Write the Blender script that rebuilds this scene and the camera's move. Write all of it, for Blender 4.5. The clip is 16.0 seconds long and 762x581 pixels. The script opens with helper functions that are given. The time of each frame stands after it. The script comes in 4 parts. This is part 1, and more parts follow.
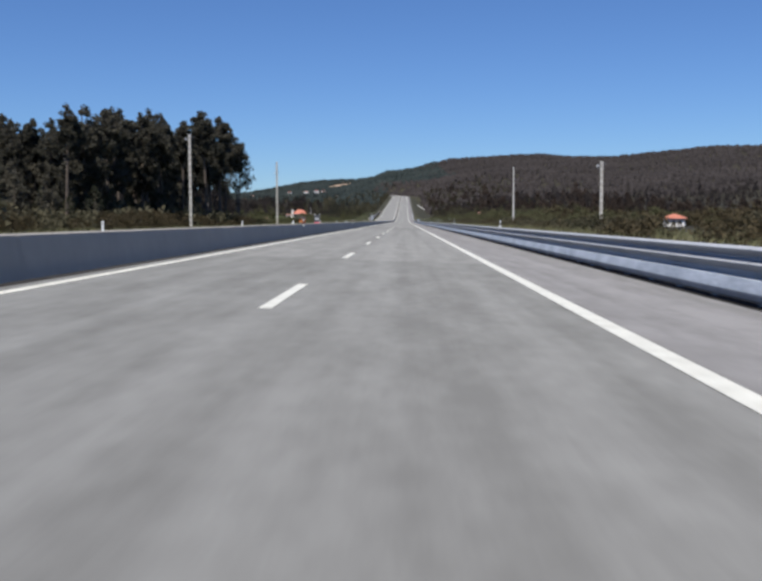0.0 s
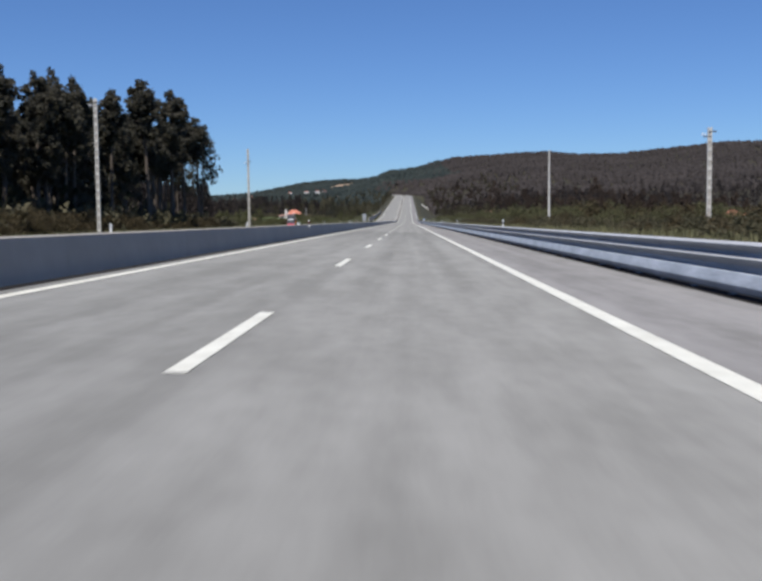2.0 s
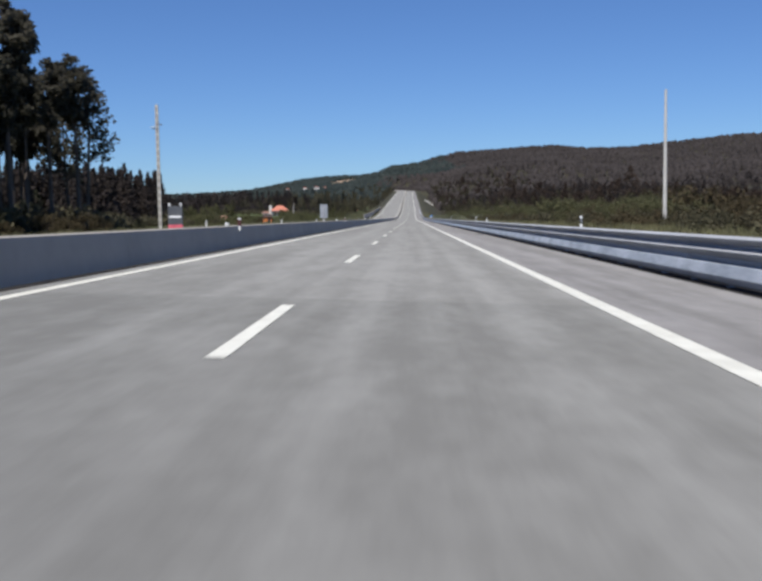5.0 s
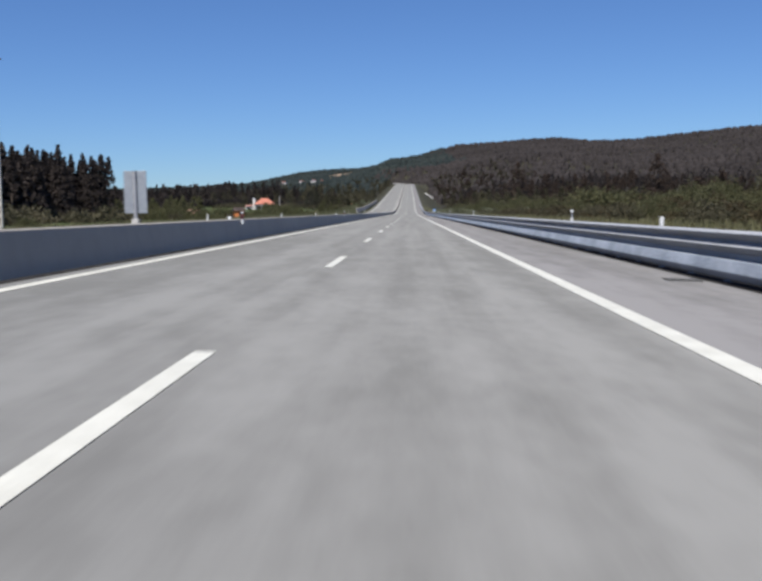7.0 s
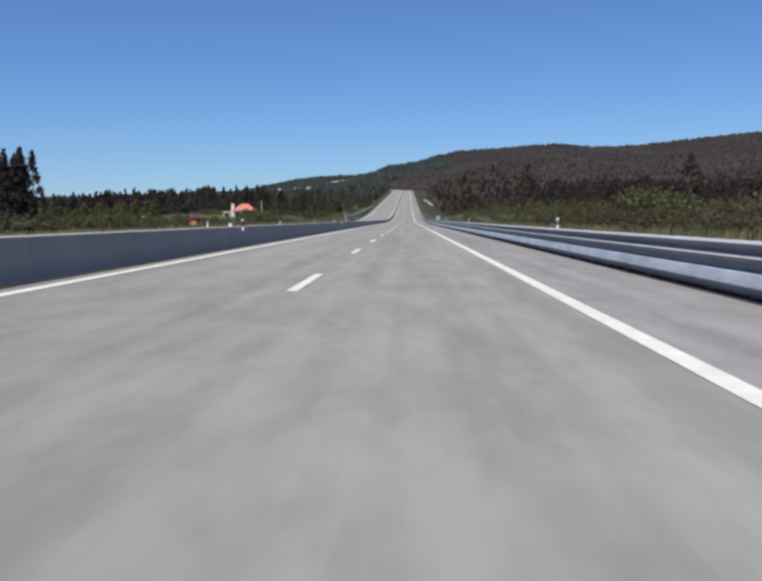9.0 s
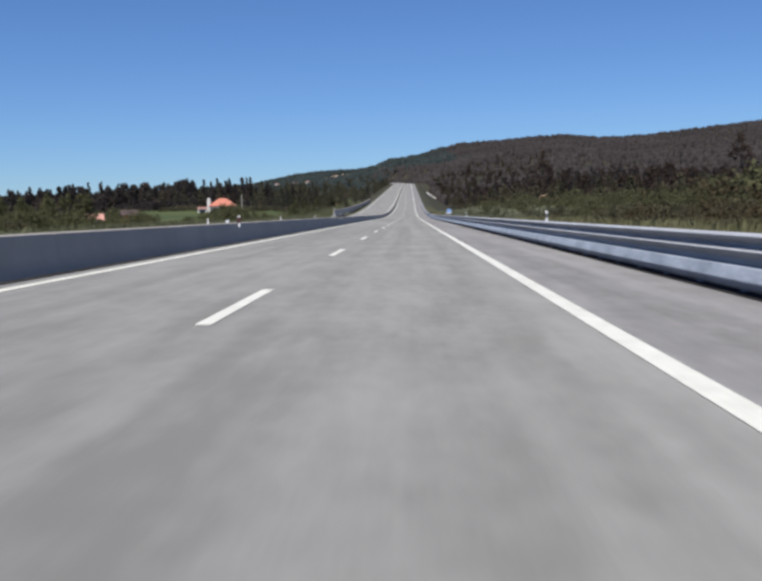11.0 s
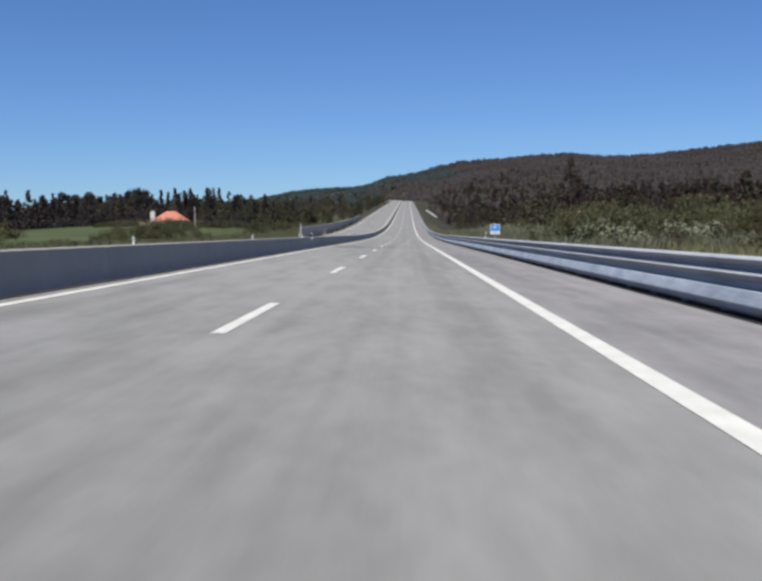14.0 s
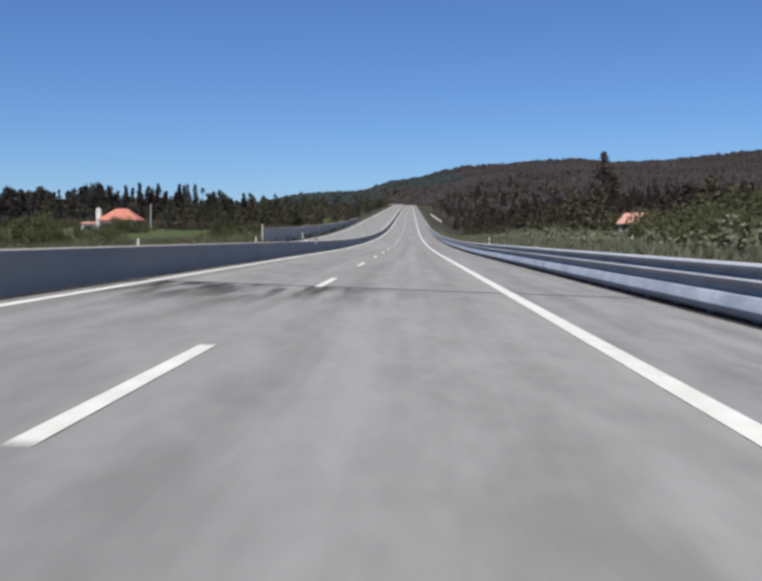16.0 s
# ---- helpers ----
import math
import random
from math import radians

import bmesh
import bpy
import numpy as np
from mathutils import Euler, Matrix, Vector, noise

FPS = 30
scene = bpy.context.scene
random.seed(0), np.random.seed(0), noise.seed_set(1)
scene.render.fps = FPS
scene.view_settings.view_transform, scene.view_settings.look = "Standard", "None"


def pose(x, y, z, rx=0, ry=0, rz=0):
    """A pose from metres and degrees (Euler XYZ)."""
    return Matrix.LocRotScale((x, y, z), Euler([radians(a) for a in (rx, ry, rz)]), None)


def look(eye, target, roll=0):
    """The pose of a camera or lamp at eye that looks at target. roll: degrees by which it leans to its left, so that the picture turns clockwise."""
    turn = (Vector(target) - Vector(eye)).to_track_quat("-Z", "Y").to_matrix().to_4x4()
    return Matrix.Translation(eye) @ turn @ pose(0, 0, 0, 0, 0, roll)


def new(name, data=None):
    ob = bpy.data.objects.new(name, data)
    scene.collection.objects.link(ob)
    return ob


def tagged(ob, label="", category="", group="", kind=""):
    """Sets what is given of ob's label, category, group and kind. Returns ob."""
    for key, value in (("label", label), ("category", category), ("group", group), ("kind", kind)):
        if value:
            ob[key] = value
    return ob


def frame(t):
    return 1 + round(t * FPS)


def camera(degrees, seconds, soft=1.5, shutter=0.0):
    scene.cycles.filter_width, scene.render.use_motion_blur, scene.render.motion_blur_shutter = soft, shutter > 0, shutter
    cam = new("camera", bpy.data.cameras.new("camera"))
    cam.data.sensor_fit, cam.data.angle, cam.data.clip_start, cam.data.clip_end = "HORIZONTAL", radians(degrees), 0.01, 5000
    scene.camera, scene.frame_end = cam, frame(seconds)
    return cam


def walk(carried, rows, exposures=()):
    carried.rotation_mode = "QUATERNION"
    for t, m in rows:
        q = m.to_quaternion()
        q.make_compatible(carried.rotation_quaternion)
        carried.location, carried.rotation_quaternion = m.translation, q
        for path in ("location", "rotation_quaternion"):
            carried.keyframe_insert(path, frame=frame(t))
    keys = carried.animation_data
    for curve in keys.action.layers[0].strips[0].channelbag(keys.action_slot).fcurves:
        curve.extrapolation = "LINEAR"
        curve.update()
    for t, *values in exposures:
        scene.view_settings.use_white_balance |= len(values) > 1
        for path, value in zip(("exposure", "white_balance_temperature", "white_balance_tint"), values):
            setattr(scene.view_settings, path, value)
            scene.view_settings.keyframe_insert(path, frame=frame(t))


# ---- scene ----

# ------------------------------------------------------------------ camera
cam = camera(44.60, 16.0, soft=3.2, shutter=0.25)
ROWS = [
    (0.0, -0.095, 2.74, 1.053, 1.466, -4.323, 0.127),
    (0.5, -0.109, 14.40, 1.051, 1.157, -4.028, 0.802),
    (1.0, -0.121, 26.03, 1.053, 1.189, -3.344, -0.133),
    (1.5, -0.134, 37.62, 1.046, 1.679, -3.924, 0.296),
    (2.0, -0.150, 49.18, 1.039, 1.663, -4.299, 0.583),
    (2.5, -0.178, 60.71, 1.053, 1.954, -4.123, 0.917),
    (3.0, -0.223, 72.29, 1.058, 1.783, -4.714, 0.435),
    (3.5, -0.273, 83.96, 1.056, 1.591, -4.716, 0.494),
    (6.0, -0.249, 141.60, 1.041, 1.925, -4.357, 1.052),
    (6.5, -0.233, 153.15, 1.040, 1.643, -4.849, 0.930),
    (7.0, -0.211, 164.65, 1.037, 1.775, -4.844, 0.807),
    (7.5, -0.181, 176.11, 1.036, 1.835, -5.504, 1.433),
    (8.0, -0.152, 187.50, 1.033, 2.035, -5.633, 1.650),
    (8.5, -0.111, 198.91, 1.034, 1.674, -4.994, 0.927),
    (9.0, -0.057, 210.37, 1.042, 1.664, -4.389, 0.696),
    (11.5, 0.292, 268.32, 1.046, 1.806, -4.750, 1.443),
    (12.0, 0.296, 279.94, 1.042, 1.866, -4.442, 1.094),
    (12.5, 0.292, 291.48, 1.043, 2.037, -4.482, 1.016),
    (13.0, 0.281, 302.90, 1.044, 1.861, -4.463, 1.002),
    (13.5, 0.258, 314.31, 1.042, 1.443, -3.895, 0.158),
    (14.0, 0.236, 325.94, 1.044, 1.662, -3.539, 0.744),
    (14.5, 0.219, 337.84, 1.041, 1.660, -3.920, 0.004),
    (15.0, 0.187, 349.62, 1.028, 1.587, -4.275, 0.507),
    (15.5, 0.157, 361.30, 1.024, 1.644, -4.060, 0.149),
    (16.0, 0.136, 372.92, 1.015, 1.817, -3.211, 0.085),
]
walk(cam, [(t, pose(x, y, z, 90 + pitch, roll, yaw)) for t, x, y, z, yaw, pitch, roll in ROWS], [(0.0, 0.75), (16.0, 0.75)])

# ------------------------------------------------------------------ light
SUN_EL, SUN_AZ = 60.0, 198.0      # azimuth from +y, clockwise: behind, a little to the left
sky = bpy.data.worlds.new("sky")
scene.world = sky
sky.use_nodes = True
nt = sky.node_tree
tex = nt.nodes.new("ShaderNodeTexSky")
tex.sky_type, tex.sun_disc = "NISHITA", False
tex.sun_elevation, tex.sun_rotation = radians(SUN_EL), radians(SUN_AZ)
tex.altitude, tex.air_density, tex.dust_density, tex.ozone_density = 400.0, 1.0, 0.05, 2.0
bg = nt.nodes["Background"]
bg.inputs[1].default_value = 0.055
deep = nt.nodes.new("ShaderNodeMix")     # a clear, deep blue spring sky
deep.data_type, deep.blend_type = "RGBA", "MULTIPLY"
deep.inputs[0].default_value = 1.0
deep.inputs[7].default_value = (0.53, 0.755, 1.14, 1)
nt.links.new(tex.outputs[0], deep.inputs[6])
nt.links.new(deep.outputs[2], bg.inputs[0])
sun = bpy.data.lights.new("sun", "SUN")
sun.energy, sun.angle, sun.color = 3.9, radians(0.53), (1.0, 0.965, 0.92)
sa, se = radians(SUN_AZ), radians(SUN_EL)
to_sun = Vector((math.sin(sa) * math.cos(se), math.cos(sa) * math.cos(se), math.sin(se)))
new("sun", sun).matrix_world = look(to_sun * 50, (0, 0, 0))


# ------------------------------------------------------------------ materials
def material(name, low, high, scale=1.0, rough=0.8, metal=0.0, bump=0.0, fine=12.0, stretch=(1, 1, 1), vary=0.0, spec=0.5, through_light=0.0):
    """A surface of two colours mixed by coarse and fine noise at real size, with relief."""
    m = bpy.data.materials.new(name)
    m.use_nodes = True
    t = m.node_tree
    b = t.nodes["Principled BSDF"]
    b.inputs["Roughness"].default_value = rough
    b.inputs["Metallic"].default_value = metal
    b.inputs["Specular IOR Level"].default_value = spec
    co = t.nodes.new("ShaderNodeTexCoord")
    mp = t.nodes.new("ShaderNodeMapping")
    mp.inputs["Scale"].default_value = stretch
    t.links.new(co.outputs["Object"], mp.inputs[0])
    n1, n2 = t.nodes.new("ShaderNodeTexNoise"), t.nodes.new("ShaderNodeTexNoise")
    for n, s, d in ((n1, scale, 4), (n2, scale * fine, 3)):
        n.inputs["Scale"].default_value = s
        n.inputs["Detail"].default_value = d
        t.links.new(mp.outputs[0], n.inputs["Vector"])
    mix = t.nodes.new("ShaderNodeMath")
    mix.operation = "MULTIPLY_ADD"
    mix.inputs[1].default_value = 0.45
    t.links.new(n2.outputs[0], mix.inputs[0])
    half = t.nodes.new("ShaderNodeMath")
    half.operation = "MULTIPLY"
    half.inputs[1].default_value = 0.55
    t.links.new(n1.outputs[0], half.inputs[0])
    t.links.new(half.outputs[0], mix.inputs[2])
    ramp = t.nodes.new("ShaderNodeValToRGB")
    ramp.color_ramp.elements[0].position, ramp.color_ramp.elements[1].position = 0.36, 0.64
    ramp.color_ramp.elements[0].color, ramp.color_ramp.elements[1].color = (*low, 1), (*high, 1)
    t.links.new(mix.outputs[0], ramp.inputs[0])
    out = ramp.outputs[0]
    if vary:
        geo = t.nodes.new("ShaderNodeNewGeometry")
        obj = t.nodes.new("ShaderNodeObjectInfo")
        add = t.nodes.new("ShaderNodeMath")
        add.operation = "ADD"
        t.links.new(geo.outputs["Random Per Island"], add.inputs[0])
        t.links.new(obj.outputs["Random"], add.inputs[1])
        mr = t.nodes.new("ShaderNodeMapRange")
        mr.inputs[1].default_value, mr.inputs[2].default_value = 0.0, 2.0
        mr.inputs[3].default_value, mr.inputs[4].default_value = 1 - vary, 1 + vary
        t.links.new(add.outputs[0], mr.inputs[0])
        hsv = t.nodes.new("ShaderNodeHueSaturation")
        t.links.new(mr.outputs[0], hsv.inputs["Value"])
        t.links.new(out, hsv.inputs["Color"])
        out = hsv.outputs[0]
    t.links.new(out, b.inputs["Base Color"])
    if through_light:
        tr, mx = t.nodes.new("ShaderNodeBsdfTranslucent"), t.nodes.new("ShaderNodeMixShader")
        mx.inputs[0].default_value = through_light
        t.links.new(out, tr.inputs[0])
        t.links.new(b.outputs[0], mx.inputs[1])
        t.links.new(tr.outputs[0], mx.inputs[2])
        t.links.new(mx.outputs[0], t.nodes["Material Output"].inputs[0])
    if bump:
        bm_ = t.nodes.new("ShaderNodeBump")
        bm_.inputs["Strength"].default_value = bump
        bm_.inputs["Distance"].default_value = 0.02
        t.links.new(n2.outputs[0], bm_.inputs["Height"])
        t.links.new(bm_.outputs[0], b.inputs["Normal"])
    return m




def asphalt_material(name, low, high, stain=None):
    """Worn asphalt: blotches of a metre or two, long wheel tracks, fine grain; stain: a stretch of y with dark streaks on the left lane."""
    m = bpy.data.materials.new(name)
    m.use_nodes = True
    t = m.node_tree
    b = t.nodes["Principled BSDF"]
    b.inputs["Roughness"].default_value = 0.9
    b.inputs["Specular IOR Level"].default_value = 0.0
    b.inputs["Diffuse Roughness"].default_value = 1.0
    co = t.nodes.new("ShaderNodeTexCoord")

    def noise_at(scale, stretch, detail=3.0):
        mp = t.nodes.new("ShaderNodeMapping")
        mp.inputs["Scale"].default_value = stretch
        t.links.new(co.outputs["Object"], mp.inputs[0])
        n = t.nodes.new("ShaderNodeTexNoise")
        n.inputs["Scale"].default_value, n.inputs["Detail"].default_value = scale, detail
        t.links.new(mp.outputs[0], n.inputs["Vector"])
        return n.outputs[0]

    def maths(op, a, c, d=None):
        n = t.nodes.new("ShaderNodeMath")
        n.operation = op
        for k, v in enumerate((a, c, d)):
            if v is None:
                continue
            if isinstance(v, (int, float)):
                n.inputs[k].default_value = v
            else:
                t.links.new(v, n.inputs[k])
        return n.outputs[0]

    def ranged(v, a, c, lo, hi):
        n = t.nodes.new("ShaderNodeMapRange")
        n.interpolation_type = "SMOOTHSTEP"
        for k, w in enumerate((a, c, lo, hi)):
            n.inputs[k + 1].default_value = w
        t.links.new(v, n.inputs[0])
        return n.outputs[0]

    blotch = noise_at(1.9, (1, 0.24, 1), 6.0)
    tracks = noise_at(1.5, (1, 0.012, 1), 4.0)
    cloud = noise_at(0.09, (1, 0.5, 1), 2.0)
    grain = noise_at(38, (1, 0.6, 1))
    mottle = noise_at(6.0, (1, 0.5, 1), 4.0)
    total = maths("MULTIPLY_ADD", blotch, 0.28, maths("MULTIPLY_ADD", tracks, 0.34, maths("MULTIPLY_ADD", cloud, 0.14, maths("MULTIPLY_ADD", mottle, 0.14, maths("MULTIPLY", grain, 0.10)))))
    ramp = t.nodes.new("ShaderNodeValToRGB")
    ramp.color_ramp.elements[0].position, ramp.color_ramp.elements[1].position = 0.42, 0.58
    ramp.color_ramp.elements[0].color, ramp.color_ramp.elements[1].color = (*low, 1), (*high, 1)
    t.links.new(total, ramp.inputs[0])
    out = ramp.outputs[0]
    if stain:
        sep = t.nodes.new("ShaderNodeSeparateXYZ")
        t.links.new(co.outputs["Object"], sep.inputs[0])
        a = ranged(sep.outputs[1], stain[0], stain[1], 0, 1)
        c = ranged(sep.outputs[1], stain[1], stain[1] + 0.5, 1, 0)
        x = ranged(sep.outputs[0], -2.2, 0.4, 1, 0.12)
        streak = ranged(noise_at(2.6, (1, 0.10, 1), 6.0), 0.38, 0.62, 0, 1)
        fac = maths("MULTIPLY", maths("MULTIPLY", a, c), maths("MULTIPLY", x, streak))
        mix = t.nodes.new("ShaderNodeMix")
        mix.data_type = "RGBA"
        t.links.new(fac, mix.inputs[0])
        t.links.new(out, mix.inputs[6])
        mix.inputs[7].default_value = (0.032, 0.032, 0.031, 1)
        out = mix.outputs[2]
    t.links.new(out, b.inputs["Base Color"])
    bp = t.nodes.new("ShaderNodeBump")
    bp.inputs["Strength"].default_value, bp.inputs["Distance"].default_value = 0.06, 0.01
    t.links.new(grain, bp.inputs["Height"])
    t.links.new(bp.outputs[0], b.inputs["Normal"])
    return m


ASPHALT = asphalt_material("asphalt", (0.1371, 0.1360, 0.1300), (0.1900, 0.1890, 0.1810), (383.0, 391.3))
OLD_ASPHALT = asphalt_material("older_asphalt", (0.1200, 0.1190, 0.1140), (0.1721, 0.1721, 0.1650))
SHOULDER = asphalt_material("shoulder_asphalt", (0.1260, 0.1228, 0.1208), (0.1813, 0.1767, 0.1756))
TAR = material("tar", (0.065, 0.065, 0.063), (0.105, 0.104, 0.10), 2.0, 0.7)
DIRT = material("roadside_dirt", (0.028, 0.020, 0.018), (0.080, 0.055, 0.045), 0.9, 0.95, bump=0.5, stretch=(1, 0.3, 1))
# rail and barrier shade is put into this dark dirt colour
GUTTER_SHADE = material("gutter_dirt", (0.0165, 0.0158, 0.0165), (0.0450, 0.0428, 0.0413), 0.8, 0.95, bump=0.4, stretch=(1, 0.2, 1), spec=0.0)
PAINT = material("road_paint", (0.45, 0.44, 0.38), (0.60, 0.59, 0.52), 3.0, 0.6, bump=0.1, vary=0.06)
NOISE_WALL = material("noise_wall_concrete", (0.4635, 0.3969, 0.3336), (0.5929, 0.5096, 0.4283), 0.5, 0.9, bump=0.3, stretch=(1, 0.4, 1), vary=0.12)
CONCRETE = material("barrier_concrete", (0.2793, 0.2555, 0.2221), (0.3297, 0.3003, 0.2617), 0.6, 0.85, bump=0.2, stretch=(1, 1, 0.4), vary=0.05)
PALE_CONCRETE = material("pale_concrete", (0.40, 0.39, 0.36), (0.55, 0.53, 0.49), 0.8, 0.85, bump=0.2, vary=0.06)
WALL_GREY = material("grey_wall_concrete", (0.46, 0.44, 0.41), (0.58, 0.55, 0.51), 0.8, 0.9, bump=0.2, vary=0.06)
ZINC = material("galvanised_steel", (0.29, 0.295, 0.31), (0.38, 0.385, 0.40), 1.5, 0.6, metal=0.0, bump=0.05, stretch=(1, 0.4, 1), vary=0.05)
# lower plate steel, with the blue of the skylight put into its base colour
SKYLIT_ZINC = material("bright_galvanised_steel", (0.225, 0.253, 0.292), (0.450, 0.486, 0.540), 1.7, 0.55, metal=0.0, bump=0.08, stretch=(1, 0.5, 1), vary=0.07)
EARTH = material("bare_earth", (0.28, 0.19, 0.12), (0.42, 0.30, 0.20), 0.2, 0.95, bump=0.5)
BARK = material("bark", (0.055, 0.042, 0.033), (0.14, 0.11, 0.085), 1.2, 0.9, bump=0.5, stretch=(1, 1, 0.2))
LEAF_PINE = material("pine_foliage", (0.034, 0.037, 0.025), (0.072, 0.073, 0.046), 0.2, 0.9, vary=0.3, spec=0.15, through_light=0.35)
LEAF_GUM = material("eucalyptus_foliage", (0.0559, 0.0559, 0.0437), (0.1264, 0.1142, 0.0863), 0.12, 0.9, vary=0.2, spec=0.15, through_light=0.55)
LEAF_BUSH = material("bush_foliage", (0.0696, 0.0721, 0.0347), (0.1340, 0.1288, 0.0644), 0.25, 0.9, vary=0.12, spec=0.15, through_light=0.42)
LEAF_DRY = material("dry_bush_foliage", (0.040, 0.032, 0.018), (0.084, 0.066, 0.036), 0.2, 0.9, vary=0.22, spec=0.15, through_light=0.25)
LEAF_HILL = material("hill_foliage", (0.0261, 0.0226, 0.0219), (0.0427, 0.0368, 0.0350), 0.012, 0.95, vary=0.07, spec=0.1)
LEAF_RUST = material("rusty_pine_foliage", (0.0437, 0.0322, 0.0253), (0.0874, 0.0633, 0.0483), 0.2, 0.9, vary=0.25, spec=0.15, through_light=0.35)
LEAF_FIR = material("fir_foliage", (0.0332, 0.0284, 0.0268), (0.0801, 0.0644, 0.0576), 0.08, 0.9, vary=0.3, spec=0.15, through_light=0.3)
LEAF_DEEP = material("deep_brown_green_foliage", (0.0284, 0.0273, 0.0248), (0.0781, 0.0642, 0.0550), 0.06, 0.9, vary=0.25, spec=0.15, through_light=0.3)
LEAF_MIX = material("mixed_young_foliage", (0.0503, 0.0489, 0.0287), (0.1096, 0.0963, 0.0604), 0.07, 0.9, vary=0.25, spec=0.15, through_light=0.3)
# distant foliage with the blue of the haze put into its colour
LEAF_FAR = material("distant_foliage", (0.015, 0.021, 0.021), (0.030, 0.037, 0.034), 0.012, 0.95, vary=0.15, spec=0.1)
REED = material("pale_reed_grass", (0.0862, 0.0954, 0.0575), (0.1725, 0.1748, 0.1127), 0.3, 0.9, vary=0.3, spec=0.2)
MEADOW = material("olive_meadow_grass", (0.060, 0.066, 0.034), (0.115, 0.114, 0.064), 0.3, 0.9, vary=0.2, spec=0.2)
TALL_GRASS = material("tall_dry_grass", (0.072, 0.074, 0.034), (0.150, 0.140, 0.078), 0.3, 0.9, vary=0.3, spec=0.2)


def ground_material():
    """Verge grass beside the road, green fields to the left, dark scrub to the right and on the hills, with ragged borders."""
    m = bpy.data.materials.new("open_ground")
    m.use_nodes = True
    t = m.node_tree
    b = t.nodes["Principled BSDF"]
    b.inputs["Roughness"].default_value = 0.95
    b.inputs["Specular IOR Level"].default_value = 0.2
    co = t.nodes.new("ShaderNodeTexCoord")
    sep = t.nodes.new("ShaderNodeSeparateXYZ")
    t.links.new(co.outputs["Object"], sep.inputs[0])

    def noise(scale, detail=4.0):
        n = t.nodes.new("ShaderNodeTexNoise")
        n.inputs["Scale"].default_value, n.inputs["Detail"].default_value = scale, detail
        t.links.new(co.outputs["Object"], n.inputs["Vector"])
        return n.outputs[0]

    def colours(low, high, fac):
        r = t.nodes.new("ShaderNodeValToRGB")
        r.color_ramp.elements[0].position, r.color_ramp.elements[1].position = 0.34, 0.66
        r.color_ramp.elements[0].color, r.color_ramp.elements[1].color = (*low, 1), (*high, 1)
        t.links.new(fac, r.inputs[0])
        return r.outputs[0]

    def step(value, a, c, wobble):
        """0 to 1 across a..c, the border shifted by noise."""
        n = t.nodes.new("ShaderNodeMath")
        n.operation = "MULTIPLY_ADD"
        t.links.new(patch, n.inputs[0])
        n.inputs[1].default_value = wobble
        t.links.new(value, n.inputs[2])
        r = t.nodes.new("ShaderNodeMapRange")
        r.inputs[1].default_value, r.inputs[2].default_value = a + wobble / 2, c + wobble / 2
        t.links.new(n.outputs[0], r.inputs[0])
        return r.outputs[0]

    def over(fac, below, above):
        x = t.nodes.new("ShaderNodeMix")
        x.data_type = "RGBA"
        t.links.new(fac, x.inputs[0])
        t.links.new(below, x.inputs[6])
        t.links.new(above, x.inputs[7])
        return x.outputs[2]

    patch, mid, fine = noise(0.03, 5.0), noise(0.25, 6.0), noise(3.0, 4.0)
    grass = colours((0.042, 0.048, 0.018), (0.10, 0.09, 0.04), mid)
    scrub = colours((0.015, 0.015, 0.009), (0.040, 0.034, 0.021), mid)
    field = colours((0.036, 0.050, 0.016), (0.068, 0.081, 0.029), patch)
    bank = colours((0.024, 0.025, 0.014), (0.055, 0.050, 0.030), mid)
    near = over(step(sep.outputs[1], 560, 640, 60.0), grass, bank)
    left = over(step(sep.outputs[1], 720, 800, 90.0), field, scrub)
    flip = t.nodes.new("ShaderNodeMath")
    flip.operation = "MULTIPLY"
    flip.inputs[1].default_value = -1.0
    t.links.new(sep.outputs[0], flip.inputs[0])
    out = over(step(sep.outputs[0], 20, 28, 14.0), near, scrub)
    out = over(step(flip.outputs[0], 22, 30, 12.0), out, left)
    out = over(step(flip.outputs[0], 230, 290, 120.0), out, scrub)
    grain = t.nodes.new("ShaderNodeMix")
    grain.data_type, grain.blend_type = "RGBA", "OVERLAY"
    grain.inputs[0].default_value = 0.5
    t.links.new(out, grain.inputs[6])
    t.links.new(fine, grain.inputs[7])
    t.links.new(grain.outputs[2], b.inputs["Base Color"])
    bp = t.nodes.new("ShaderNodeBump")
    bp.inputs["Strength"].default_value, bp.inputs["Distance"].default_value = 0.5, 0.05
    t.links.new(fine, bp.inputs["Height"])
    t.links.new(bp.outputs[0], b.inputs["Normal"])
    return m


GROUND = ground_material()
ROOF = material("clay_tiles", (0.32, 0.105, 0.065), (0.45, 0.17, 0.11), 0.8, 0.8, bump=0.4, vary=0.05)
PLASTER = material("white_plaster", (0.55, 0.53, 0.49), (0.70, 0.68, 0.64), 0.5, 0.85, bump=0.1)
# plaster with the shade under porch and eaves put into its grey
SHADE_PLASTER = material("weathered_grey_plaster", (0.26, 0.26, 0.26), (0.36, 0.355, 0.35), 0.5, 0.9, bump=0.1)
PINK_ROOF = material("faded_pink_tiles", (0.34, 0.15, 0.11), (0.46, 0.25, 0.20), 0.8, 0.8, bump=0.4, vary=0.05)
DARK_RED = material("dark_red_reflector", (0.045, 0.010, 0.012), (0.08, 0.018, 0.02), 2.0, 0.5)
DARK = material("dark_opening", (0.02, 0.02, 0.022), (0.035, 0.035, 0.038), 1.0, 0.4)
